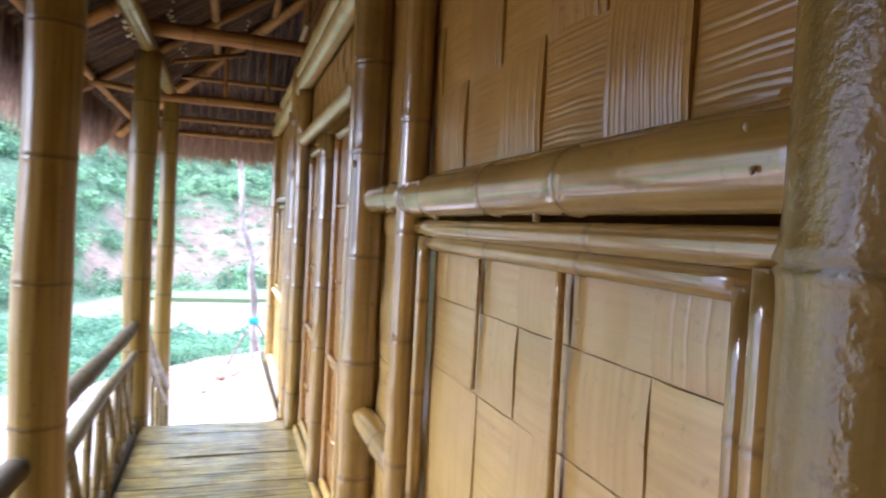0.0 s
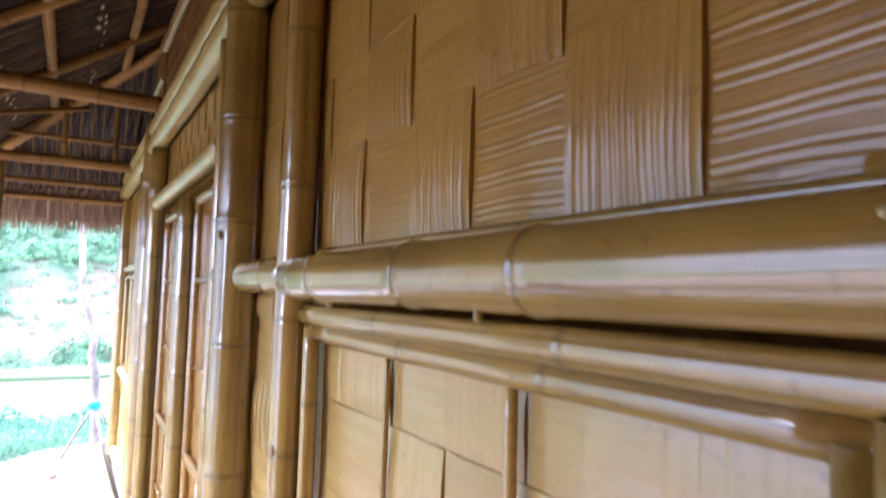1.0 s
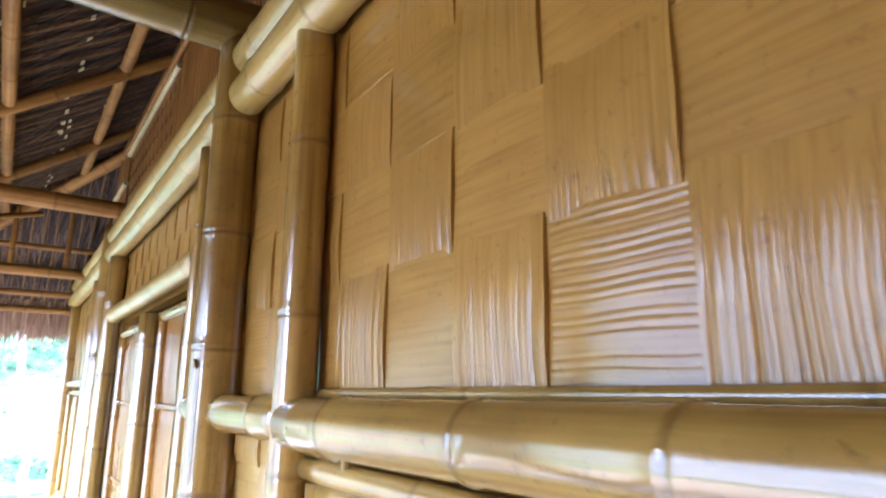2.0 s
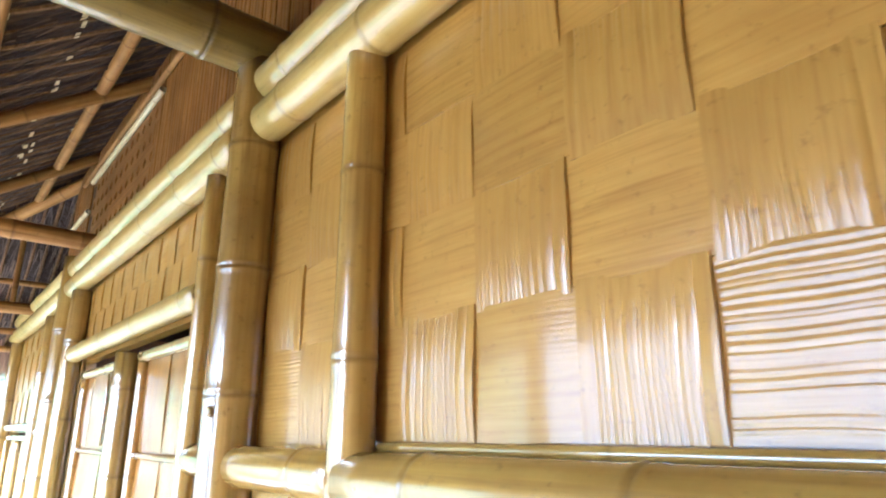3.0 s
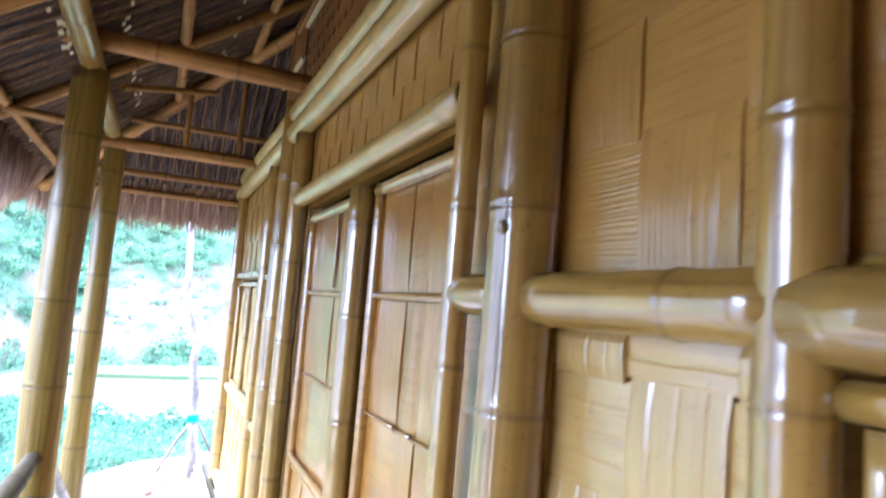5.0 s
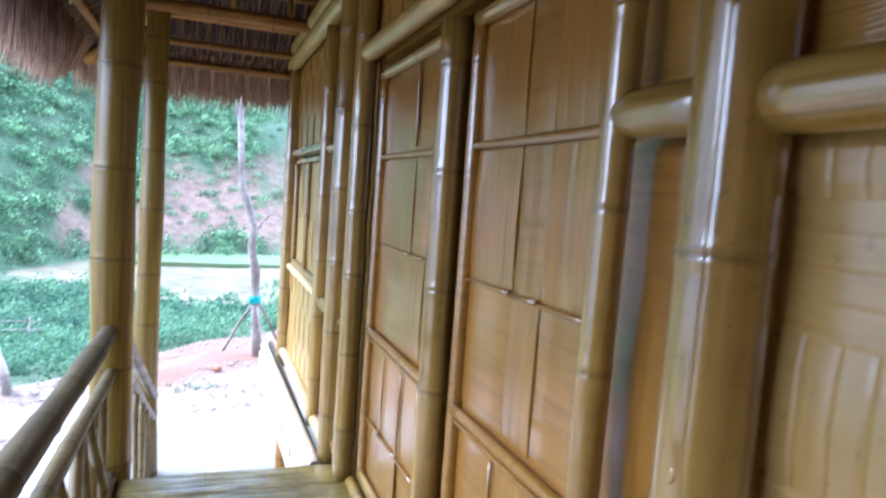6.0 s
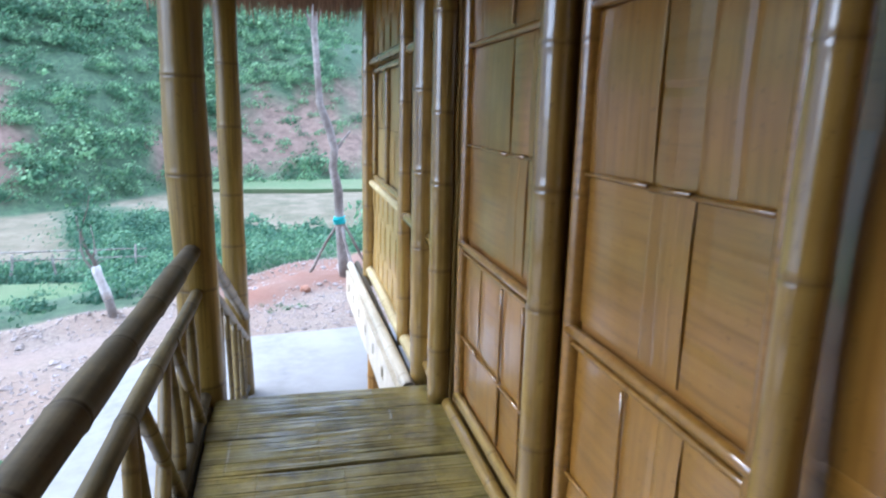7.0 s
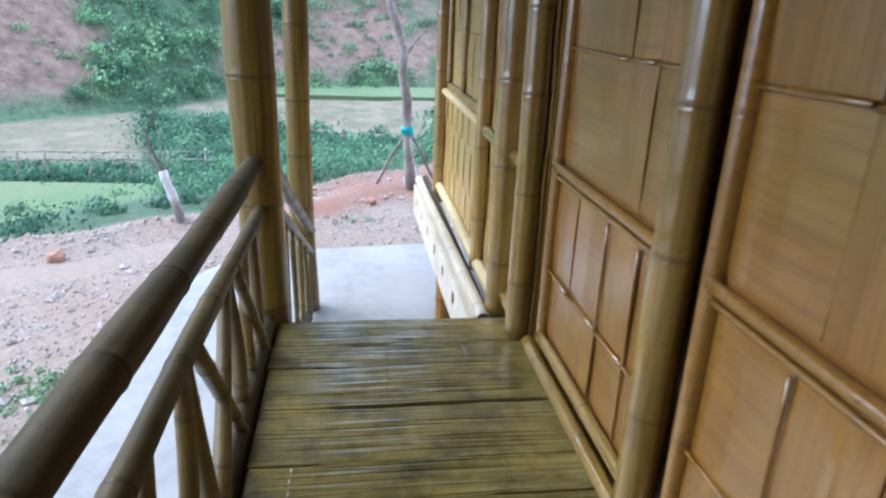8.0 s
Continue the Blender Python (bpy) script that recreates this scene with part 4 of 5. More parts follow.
# purlins along the eaves and up the slope
for x, r in ((-1.5, 0.028), (-0.68, 0.032), (-0.2, 0.03)):
    y1 = EAVE_Y - (x - EAVE_X) + 0.02
    roof_pole((x, -3.5, under(x, -3) - 0.05 - r), (x, y1, under(x, -3) - 0.05 - r), r, "brown bamboo purlin under the thatch")
for x, r in ((-1.62, 0.026), (-1.18, 0.03)):
    y = EAVE_Y - (x - EAVE_X) - 0.02
    roof_pole((x - 0.05, y, under(x, y) - 0.05 - r), (0.3, y, under(x, y) - 0.05 - r), r, "brown bamboo purlin of the hipped end")
for y in (-0.9, 1.82, 3.05):
    x1 = min(0.2, EAVE_X + EAVE_Y - y)
    roof_pole((EAVE_X + 0.12, y, EAVE_Z + 0.12 * SLOPE - 0.1), (x1, y, EAVE_Z + SLOPE * (x1 - EAVE_X) - 0.1), 0.036, "bamboo rafter rising to the ridge")
roof_pole((EAVE_X + 0.1, EAVE_Y - 0.1, EAVE_Z - 0.05), (0.1, EAVE_Y - 1.85, EAVE_Z + SLOPE * 1.85 - 0.12), 0.045, "bamboo hip rafter at the roof's corner")

# tie beams
roof_pole((-1.25, 2.56, 2.72), (0.1, 2.56, 2.70), 0.052, "thick tan bamboo tie beam over the veranda")
roof_pole((-1.2, 0.06, 2.73), (0.1, 0.06, 2.69), 0.082, "very thick olive bamboo tie beam over the veranda", POST)
roof_pole((-1.3, 4.16, 2.53), (0.1, 4.16, 2.53), 0.042, "tan bamboo tie beam near the roof's end")
roof_pole((-1.0, 4.4, 2.77), (0.1, 4.4, 2.77), 0.022, "thin bamboo cross pole near the roof's end")
roof_pole((-1.5, 4.98, 2.46), (0.2, 4.98, 2.46), 0.028, "thin bamboo pole above the end eave")
roof_pole((-0.6, 4.16, 2.56), (-0.6, 4.16, under(-0.6, 4.16) - 0.02), 0.02, "short bamboo strut near the roof's end")
roof_pole((-0.22, 4.16, 2.56), (-0.22, 4.16, under(-0.22, 4.16) - 0.02), 0.02, "short bamboo strut near the roof's end")
roof_pole((-0.95, 2.75, 2.55), (-0.45, 3.6, 2.86), 0.018, "thin slanting bamboo brace")
roof_pole((-1.12, 2.66, 2.3), (-1.6, 3.1, 2.42), 0.024, "short bamboo brace to the eave")

# plate on the veranda posts
pole("eave_plate", (-1.09, -3.2, 2.60), (-1.09, 4.35, 2.60), 0.055, POST, "long olive bamboo plate on the veranda posts", "beam", gap=0.36)

# ---- veranda posts ----
for p, r, h, lab, nodes in (((-1.05, 0.0), 0.084, 2.55, "thick tan bamboo veranda post beside the rail", [0.28, 0.72, 1.14, 1.53, 1.97, 2.35, 2.75, 3.1]),
                     ((-1.092, 2.6), 0.093, 2.56, "tan bamboo veranda post at the head of the steps", [0.4, 0.8, 1.25, 1.75, 2.15, 2.6, 2.95]),
                     ((-1.062, 4.25), 0.08, 2.56, "yellow bamboo post at the foot of the steps", [0.3, 0.75, 1.1, 1.45, 1.9, 2.3, 2.75, 3.05])):
    pole("bamboo_post", (p[0], p[1], -0.73), (p[0], p[1], h), r, POST, lab, "post", group="veranda posts", nodes=nodes, r1=r * 0.9, sides=28, knob=0.6, bow=0.014, wobble=0.06)

# ---- wall posts and rails ----
WALL_LABEL = "tan lacquered bamboo wall post"
for y, x, r, z0, z1, nodes, lab in ((0.06, -0.055, 0.066, 0.0, 2.64, [0.2, 0.55, 0.97, 1.35, 1.72, 2.04, 2.38], "thick lacquered bamboo post beside the door"),
                                (-0.505, -0.045, 0.043, 0.0, 2.42, [0.12, 0.45, 0.8, 1.15, 1.45, 1.76, 2.13], "slim lacquered bamboo upright on the wall"),
                                (-1.93, -0.06, 0.09, 0.0, 2.64, [0.3, 0.66, 1.05, 1.455, 1.85, 2.2], "thick crusty lacquered bamboo post beside the shutter"),
                                (2.385, -0.05, 0.05, 0.0, 2.38, [0.25, 0.62, 1.0, 1.3, 1.7, 2.1], "lacquered bamboo door jamb post"),
                                (2.74, -0.05, 0.065, -0.1, 2.64, [0.3, 0.75, 1.12, 1.5, 1.9, 2.3], "thick lacquered bamboo post beyond the door"),
                                (3.4, -0.035, 0.042, -0.1, 2.38, [0.3, 0.7, 1.05, 1.45, 1.8, 2.1], "slim lacquered bamboo upright by the window"),
                                (5.17, -0.035, 0.052, -0.2, 2.4, [0.3, 0.7, 1.05, 1.45, 1.8, 2.1], "bamboo corner post of the house"),
                                (-3.2, -0.045, 0.045, 0.0, 2.42, None, WALL_LABEL)):
    pole("wall_post", (x, y, z0), (x, y, z1), r, CRUST if r > 0.08 else LACQUER, lab, "post", group="wall posts", nodes=nodes, sides=24, bow=0.004)


def wall_rail(y0, y1, z, r, x, label, mat=None, **kw):
    return pole("wall_rail", (x, y0, z), (x, y1, z), r, mat or LACQUER, label, "rail", group="wall rails", sides=24, **kw)


main_rail = wall_rail(-1.9, -0.515, 1.548, 0.05, -0.045, "thick yellow lacquered bamboo rail above the shutter", nodes=[0.48, 0.78, 1.17], r1=0.052)
wall_rail(-0.50, 0.03, 1.556, 0.047, -0.045, "short lacquered bamboo rail between two posts", nodes=[0.16])
wall_rail(0.09, 0.345, 1.562, 0.044, -0.045, "short lacquered bamboo rail beside the door", nodes=[])
wall_rail(-0.50, 0.03, 0.775, 0.045, -0.045, "short low bamboo rail between two posts", nodes=[0.2])
wall_rail(-4.4, -2.01, 1.548, 0.05, -0.045, "thick yellow lacquered bamboo rail", gap=0.35)
for ya, yb in ((2.43, 2.675), (2.805, 3.36)):
    wall_rail(ya, yb, 0.70, 0.034, -0.03, "short bamboo rail between posts beyond the door", nodes=[0.1])
    wall_rail(ya, yb, 1.64, 0.03, -0.025, "short bamboo rail between posts beyond the door", nodes=[])
wall_rail(2.43, 2.675, 0.05, 0.036, -0.03, "short bamboo sill piece between posts", nodes=[])
wall_rail(2.805, 5.12, -0.06, 0.036, -0.03, "pale bamboo sill along the wall's foot", PALE, gap=0.4)
wall_rail(3.44, 5.12, 0.70, 0.026, -0.016, "pale thin bamboo rail under the window", PALE, gap=0.4)
wall_rail(3.44, 5.12, 1.675, 0.028, -0.018, "bamboo rail over the window", gap=0.4)
def peg(parent, at, r=0.009, label="small pale bamboo peg"):
    bm = bmesh.new()
    bmesh.ops.create_uvsphere(bm, u_segments=10, v_segments=6, radius=r)
    for v in bm.verts:
        v.co = Vector((v.co.x * 0.9, v.co.y * (1 + 0.2 * math.sin(v.co.z * 400)), v.co.z * 1.3))
    part("peg", bm, PALE, parent, label, Matrix.Translation(at))


def scar(post, at, r=0.016):
    """The ring of a cut-off branch on a culm, facing the yard."""
    bm = bmesh.new()
    rings = []
    for q, out in ((1.0, 0.0), (0.85, 0.006), (0.6, 0.007), (0.35, 0.002), (0.05, 0.001)):
        rings.append([bm.verts.new((-out, r * q * math.cos(k * math.pi / 6), r * q * 1.25 * math.sin(k * math.pi / 6))) for k in range(12)])
    for a, b in zip(rings[:-1], rings[1:]):
        for k in range(12):
            bm.faces.new((a[k], a[(k + 1) % 12], b[(k + 1) % 12], b[k]))
    bmesh.ops.recalc_face_normals(bm, faces=bm.faces)
    part("branch_scar", bm, LACQUER, post, "cut branch scar", Matrix.Translation(at))


for y, z in ((-1.79, 1.575), (-1.80, 1.535), (-0.60, 1.545)):
    peg(main_rail, (-0.096, y, z), 0.0034)
for name, at in (("wall_post", (-0.118, 0.03, 1.68)), ("wall_post", (-0.119, 0.05, 1.05)), ("wall_post.001", (-0.086, -0.52, 1.16))):
    scar(bpy.data.objects[name], at, 0.011)
for y in (-0.769, -1.304):
    bm = bmesh.new()
    box(bm, (-0.064, y - 0.0035, 1.487), (-0.052, y + 0.0035, 1.512), 0.0015)
    part("pin", bm, PALE, main_rail, "pale split-bamboo pin")
# paired head beams
for y0, y1 in ((-4.6, -0.02), (0.14, 2.66), (2.82, 5.28)):
    wall_rail(y0, y1, 2.44, 0.056, -0.052, "pale tan bamboo head beam on top of the wall", BEAM, gap=0.4)
    wall_rail(y0, y1, 2.557, 0.054, -0.052, "upper pale tan bamboo head beam on top of the wall", BEAM, gap=0.42)
    wall_rail(y0, y1, 2.63, 0.014, -0.03, "thin bamboo strip on the head beams", gap=0.5)
# lintel
wall_rail(0.36, 2.33, 2.031, 0.043, -0.05, "pale bamboo lintel over the double door", BEAM, gap=0.5)
pole("wall_post", (-0.062, 0.345, 0.0), (-0.062, 0.325, 2.385), 0.031, LACQUER, "slim lacquered bamboo door jamb", "post", group="wall posts", nodes=[0.3, 0.7, 1.11, 1.4, 1.75, 2.12], sides=20)

# door sill
wall_rail(0.4, 2.28, 0.026, 0.027, -0.03, "brown bamboo door sill on the deck", LACQUER, gap=0.5)


# ---- door ----
def panel_piece(parent, y0, y1, z0, z1, upright, mat, x, seed, ribs=7, depth=0.0012, swell=0.005):
    w, h = y1 - y0, z1 - z0
    m = Matrix.Translation((x, (y0 + y1) / 2, (z0 + z1) / 2)) @ Matrix.Rotation(random.Random(seed).uniform(-0.003, 0.003), 4, "Y")
    if upright:
        bm = strip_piece(w, h, ribs, depth, swell, seed, cracks=0.16)
        return place("strip", mesh_of(bm, "strip", mat, False), m @ UPRIGHT, parent)
    bm = strip_piece(h, w, ribs, depth, swell, seed, cracks=0.16)
    return place("strip", mesh_of(bm, "strip", mat, False), m @ LYING, parent)


def leaf(door, y0, y1, upper, lower, seed, stile_near, stile_far, label):
    """One door leaf: two bamboo stiles, split-bamboo rails and a smooth woven mat."""
    ob = new("door_leaf")
    ob.parent = door
    ob.matrix_parent_inverse = world_of(door).inverted()
    ob.matrix_basis = Matrix.Translation((0, (y0 + y1) / 2, 0.06))
    ob["label"] = label
    a, b = y0, y1
    for y, r in ((y0 + stile_near, stile_near), (y1 - stile_far, stile_far)):
        bold = r > 0.03
        x = -0.034 if bold else 0.0
        pole("stile", (x, y, 0.075), (x, y, 1.935), r, LACQUER if bold else DOOR_MAT, "glossy bamboo stile" if bold else "flat brown stile", parent=ob, nodes=[0.32, 0.72, 1.04, 1.4, 1.72], sides=20)
    a, b = y0 + stile_near * 1.7, y1 - stile_far * 1.7
    for z, r, x in ((1.912, 0.022, -0.012), (1.553, 0.012, -0.004), (0.775, 0.016, -0.009), (0.739, 0.008, -0.004), (0.105, 0.022, -0.01)):
        pole("rail", (x, a - (0.01 if stile_near > 0.03 else 0.06), z), (x, b + 0.01, z), r, LACQUER if r > 0.021 else DOOR_MAT, parent=ob, nodes=[(b - a) * 0.45], sides=14)
    bm = bmesh.new()
    box(bm, (0.014, a - 0.02, 0.08), (0.03, b + 0.02, 1.925))
    part("backing", bm, INFILL, ob, "brown backing behind the mat", smooth=False)
    levels = [0.13, 0.38, 0.73, 0.8, 1.17, 1.54, 1.566, 1.905]
    rnd = random.Random(seed)
    for i, (z0, z1) in enumerate(zip(levels[:-1], levels[1:])):
        if z1 - z0 < 0.12:
            continue
        edges = [a] + (upper if z0 > 0.75 else lower) + [b]
        for j, (c0, c1) in enumerate(zip(edges[:-1], edges[1:])):
            up = (i + j) % 2 == 0
            panel_piece(ob, c0 + 0.0022, c1 - 0.0022, z0 + 0.0012, z1 - 0.0012, up, DOOR_MAT, 0.004 + (0.0 if up else 0.0015), seed * 40 + i * 7 + j, ribs=rnd.choice((2, 2, 3, 4)), depth=0.0005, swell=0.0012)
    # thin covering splints on the seams
    for c, z0, z1 in [(c, 0.8, 1.54) for c in upper] + [(c, 1.57, 1.9) for c in upper] + [(c, 0.13, 0.73) for c in lower]:
        if rnd.random() < 0.25:
            pole("splint", (-0.001, c, z0 + 0.01), (-0.002, c + rnd.uniform(-0.006, 0.006), z1 - 0.01), 0.005, DOOR_MAT, parent=ob, nodes=[0.2], sides=8)
    for z, cols in ((0.38, lower), (1.17, upper)):
        edges = [a] + cols + [b]
        zz = z + rnd.uniform(-0.006, 0.006)
        for c0, c1 in zip(edges[:-1], edges[1:]):
            dz = rnd.uniform(-0.004, 0.004)
            pole("splint", (-0.001, c0 + 0.003, zz + dz), (-0.001, c1 - 0.003, zz - dz), 0.0065, DOOR_MAT, parent=ob, nodes=[], sides=8)
    return ob


door = thing("door_1", (0, 1.3, 0.0), "closed double door of lacquered bamboo frames and woven mats", "door", kind="structure")
leaf(door, 0.42, 1.15, [0.675, 0.82], [0.64, 0.85], 3, 0.02, 0.024, "closed bamboo door leaf")
leaf(door, 1.186, 2.215, [1.52, 1.69], [1.47, 1.69, 1.96], 5, 0.05, 0.024, "closed bamboo door leaf")

# ---- shutter beside the door ----
shutter = thing("window_1", (0, -1.17, 0.66), "closed woven bamboo shutter with a pole frame", "window", kind="structure")
for a, b, r, x, nodes in (((-1.87, 1.465), (-0.55, 1.468), 0.023, -0.03, [0.42, 0.9]), ((-1.755, 1.427), (-0.60, 1.429), 0.021, -0.018, [0.35, 0.72]), ((-1.775, 0.70), (-0.575, 0.70), 0.023, -0.03, [0.4, 0.8])):
    pole("frame", (x, a[0], a[1]), (x, b[0], b[1]), r, LACQUER, "half-round bamboo frame piece", parent=shutter, nodes=nodes, sides=18)
for y, r, x, z1 in ((-1.775, 0.021, -0.036, 1.447), (-1.739, 0.018, -0.028, 1.425), (-0.588, 0.018, -0.03, 1.445)):
    pole("frame", (x, y, 0.72), (x, y, z1), r, LACQUER, "upright bamboo frame piece", parent=shutter, nodes=[0.3, 0.55], sides=16)
pole("splint", (-0.012, -1.318, 0.72), (-0.014, -1.316, 1.425), 0.009, SMOOTH_MAT, "pale split-bamboo strip", parent=shutter, nodes=[0.3], sides=12)
pole("splint", (-0.006, -0.93, 1.115), (-0.006, -0.935, 1.41), 0.006, SMOOTH_MAT, "pale split-bamboo strip", parent=shutter, nodes=[0.2], sides=10)
bm = bmesh.new()
box(bm, (0.012, -1.78, 0.68), (0.026, -0.57, 1.47))
part("backing", bm, INFILL, shutter, "brown backing behind the mat", smooth=False)
sh_cols = [-1.72, -1.54, -1.322, -1.12, -0.93, -0.60]
for j, (c0, c1) in enumerate(zip(sh_cols[:-1], sh_cols[1:])):
    for i, (z0, z1) in enumerate(((0.72, 1.1), (1.1, 1.285), (1.285, 1.41))):
        panel_piece(shutter, c0 + 0.001, c1 - 0.001, z0 + 0.0012, z1 - 0.0012, (i + j) % 2 == 0, SMOOTH_MAT, 0.003 + 0.0012 * ((i + j) % 2), 300 + i * 9 + j, ribs=(2, 3, 5, 3)[(i + 2 * j) % 4], depth=0.0004, swell=0.0007)

# ---- far window ----
win = thing("window_2", (0, 4.27, 0.74), "closed woven bamboo window shutter near the house corner", "window", kind="structure")
for a, b, r, x in (((3.6, 1.60), (4.94, 1.60), 0.02, -0.012), ((3.6, 0.77), (4.94, 0.77), 0.018, -0.012)):
    pole("frame", (x, a[0], a[1]), (x, b[0], b[1]), r, LACQUER, parent=win, gap=0.4, sides=14)
for y in (3.62, 4.27, 4.92):
    pole("frame", (-0.014, y, 0.79), (-0.014, y, 1.58), 0.02, LACQUER, parent=win, gap=0.3, sides=14)
bm = bmesh.new()
box(bm, (0.012, 3.6, 0.76), (0.026, 4.94, 1.61))
part("backing", bm, GAP_SHADE, win, "dark backing behind the mat", smooth=False)
for j in range(6):
    for i, (z0, z1) in enumerate(((0.79, 1.16), (1.165, 1.575))):
        c0 = 3.645 + j * 0.206
        panel_piece(win, c0, c0 + 0.2, z0, z1, (i + j) % 2 == 0, SMOOTH_MAT, 0.004, 600 + i * 11 + j, ribs=5)

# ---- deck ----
slab("floor", (-1.06, NEAR_Y, -0.16), (0.01, 2.56, -0.022), GAP_SHADE, "veranda deck of flattened weathered bamboo boards", "floor")
deck = bpy.data.objects["floor"]
pole("deck_edge", (-1.085, NEAR_Y, -0.04), (-1.085, 2.5, -0.04), 0.042, RAIL, "dark weathered bamboo edge pole of the deck", "beam", gap=0.4)
pole("deck_edge", (-1.05, 2.6, -0.075), (0.02, 2.6, -0.075), 0.05, RAIL, "dark weathered bamboo end pole of the deck", "beam", gap=0.4)

# ---- wall mats ----
PITCH, RISE, PH_Y, PH_Z = 0.2015, 0.19, -0.79, 1.632
weave(wall, -1.85, -0.47, 1.617, 2.39, PITCH, RISE, PH_Y, PH_Z, MAT, seed=4, swell=0.0028, ribs=17, depth=0.0006, coarse=True)
weave(wall, -1.85, -1.6, 1.594, 1.632, 0.125, 0.07, -1.85, 1.594, MAT, seed=5, swell=0.003, ribs=9, depth=0.002)
weave(wall, -0.47, 0.40, 1.6, 2.39, PITCH, RISE, PH_Y, PH_Z, MAT, seed=6, swell=0.0028, ribs=17, depth=0.0006, coarse=True)
weave(wall, 0.07, 0.40, 0.0, 1.515, 0.33, 0.43, 0.07, 0.0, DOOR_MAT, seed=17, swell=0.003, ribs=3, depth=0.0006)
weave(wall, -0.47, 0.07, 0.0, 1.515, PITCH, RISE, PH_Y, PH_Z, SMOOTH_MAT, seed=7, swell=0.004, ribs=4, depth=0.0009)
weave(wall, 0.40, 2.66, 2.05, 2.39, 0.1, 0.19, 0.40, 2.05, MAT, seed=9, swell=0.0022, ribs=6, coarse=True)
weave(wall, -1.85, -0.56, 0.0, 0.655, PITCH, RISE, PH_Y, PH_Z, SMOOTH_MAT, seed=11, swell=0.004, ribs=6)
weave(wall, 2.345, 3.58, -0.1, 2.39, 0.16, 0.3, 2.24, -0.1, SMOOTH_MAT, seed=12, swell=0.004, ribs=6)
weave(wall, 3.58, 5.17, -0.1, 0.735, 0.12, 0.3, 3.58, -0.12, SMOOTH_MAT, seed=13, swell=0.004, ribs=5)
weave(wall, 3.58, 5.17, 1.645, 2.39, 0.16, 0.3, 3.58, 1.645, MAT, seed=14, swell=0.004, ribs=6)
weave(wall, -3.6, -2.0, 0.0, 2.39, 0.4, 0.38, -3.6, 0.0, MAT, seed=15, swell=0.006)

# thin strip between the mat and the rail
pole("wall_rail", (-0.012, -1.845, 1.607), (-0.010, -0.54, 1.607), 0.0095, LACQUER, "thin glossy bamboo strip on the rail", "rail", group="wall rails", nodes=[0.3, 0.8], sides=12)

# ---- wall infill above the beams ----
infill = tagged(new("wall_upper", mesh_of(box(bmesh.new(), (0.03, NEAR_Y, 2.6), (0.06, 3.7, 3.3)), "wall_upper", GAP_SHADE, False)), "brown slatted infill between the wall and the roof", "wall", kind="structure")
rnd = random.Random(5)
y = -2.2
while y < 3.6:
    w = rnd.uniform(0.1, 0.16)
    top = min(3.45, under(0, y) - 0.01)
    z0 = 3.2 if 1.5 < y < 2.9 else 2.6
    me = piece_mesh(("infill", round(w, 2), round(top - z0, 2)), "slat", INFILL, round(w, 2), top - z0, 4, 0.0015, 0.002, 900 + int(w * 1000), cracks=0.4)
    place("slat", me, Matrix.Translation((0.02, y + w / 2, (z0 + top) / 2)) @ UPRIGHT, infill)
    y += w + 0.006
for z, y0, y1 in ((3.215, 1.45, 2.98), (3.29, 0.2, 3.3), (3.02, 3.0, 3.7)):
    pole("batten", (0.004, y0, z), (0.004, y1, z), 0.017, PALE if z < 3.25 else DARK_POLE, "thin pale batten", parent=infill, gap=0.5, sides=10)
bm = bmesh.new()
CELL, HOLE = 0.115, 0.026
for i in range(12):
    for k in range(5):
        cy, cz = 1.5 + (i + 0.5 + 0.5 * (k % 2)) * CELL, 2.62 + (k + 0.5) * CELL
        out = [bm.verts.new((0.014, cy + a * CELL / 2, cz + b * CELL / 2)) for a, b in ((-1, -1), (1, -1), (1, 1), (-1, 1))]
        hole = [bm.verts.new((0.014, cy + a * HOLE, cz + b * HOLE)) for a, b in ((0, -1.2), (1.2, 0), (0, 1.2), (-1.2, 0))]
        deep = [bm.verts.new(v.co + Vector((0.008, 0, 0))) for v in hole]
        for q in range(4):
            w = (q + 1) % 4
            bm.faces.new((out[q], out[w], hole[w], hole[q]))
            bm.faces.new((hole[q], hole[w], deep[w], deep[q]))
bmesh.ops.recalc_face_normals(bm, faces=bm.faces)
part("pierced_panel", bm, INFILL, infill, "brown panel pierced with small diamond holes", smooth=False)

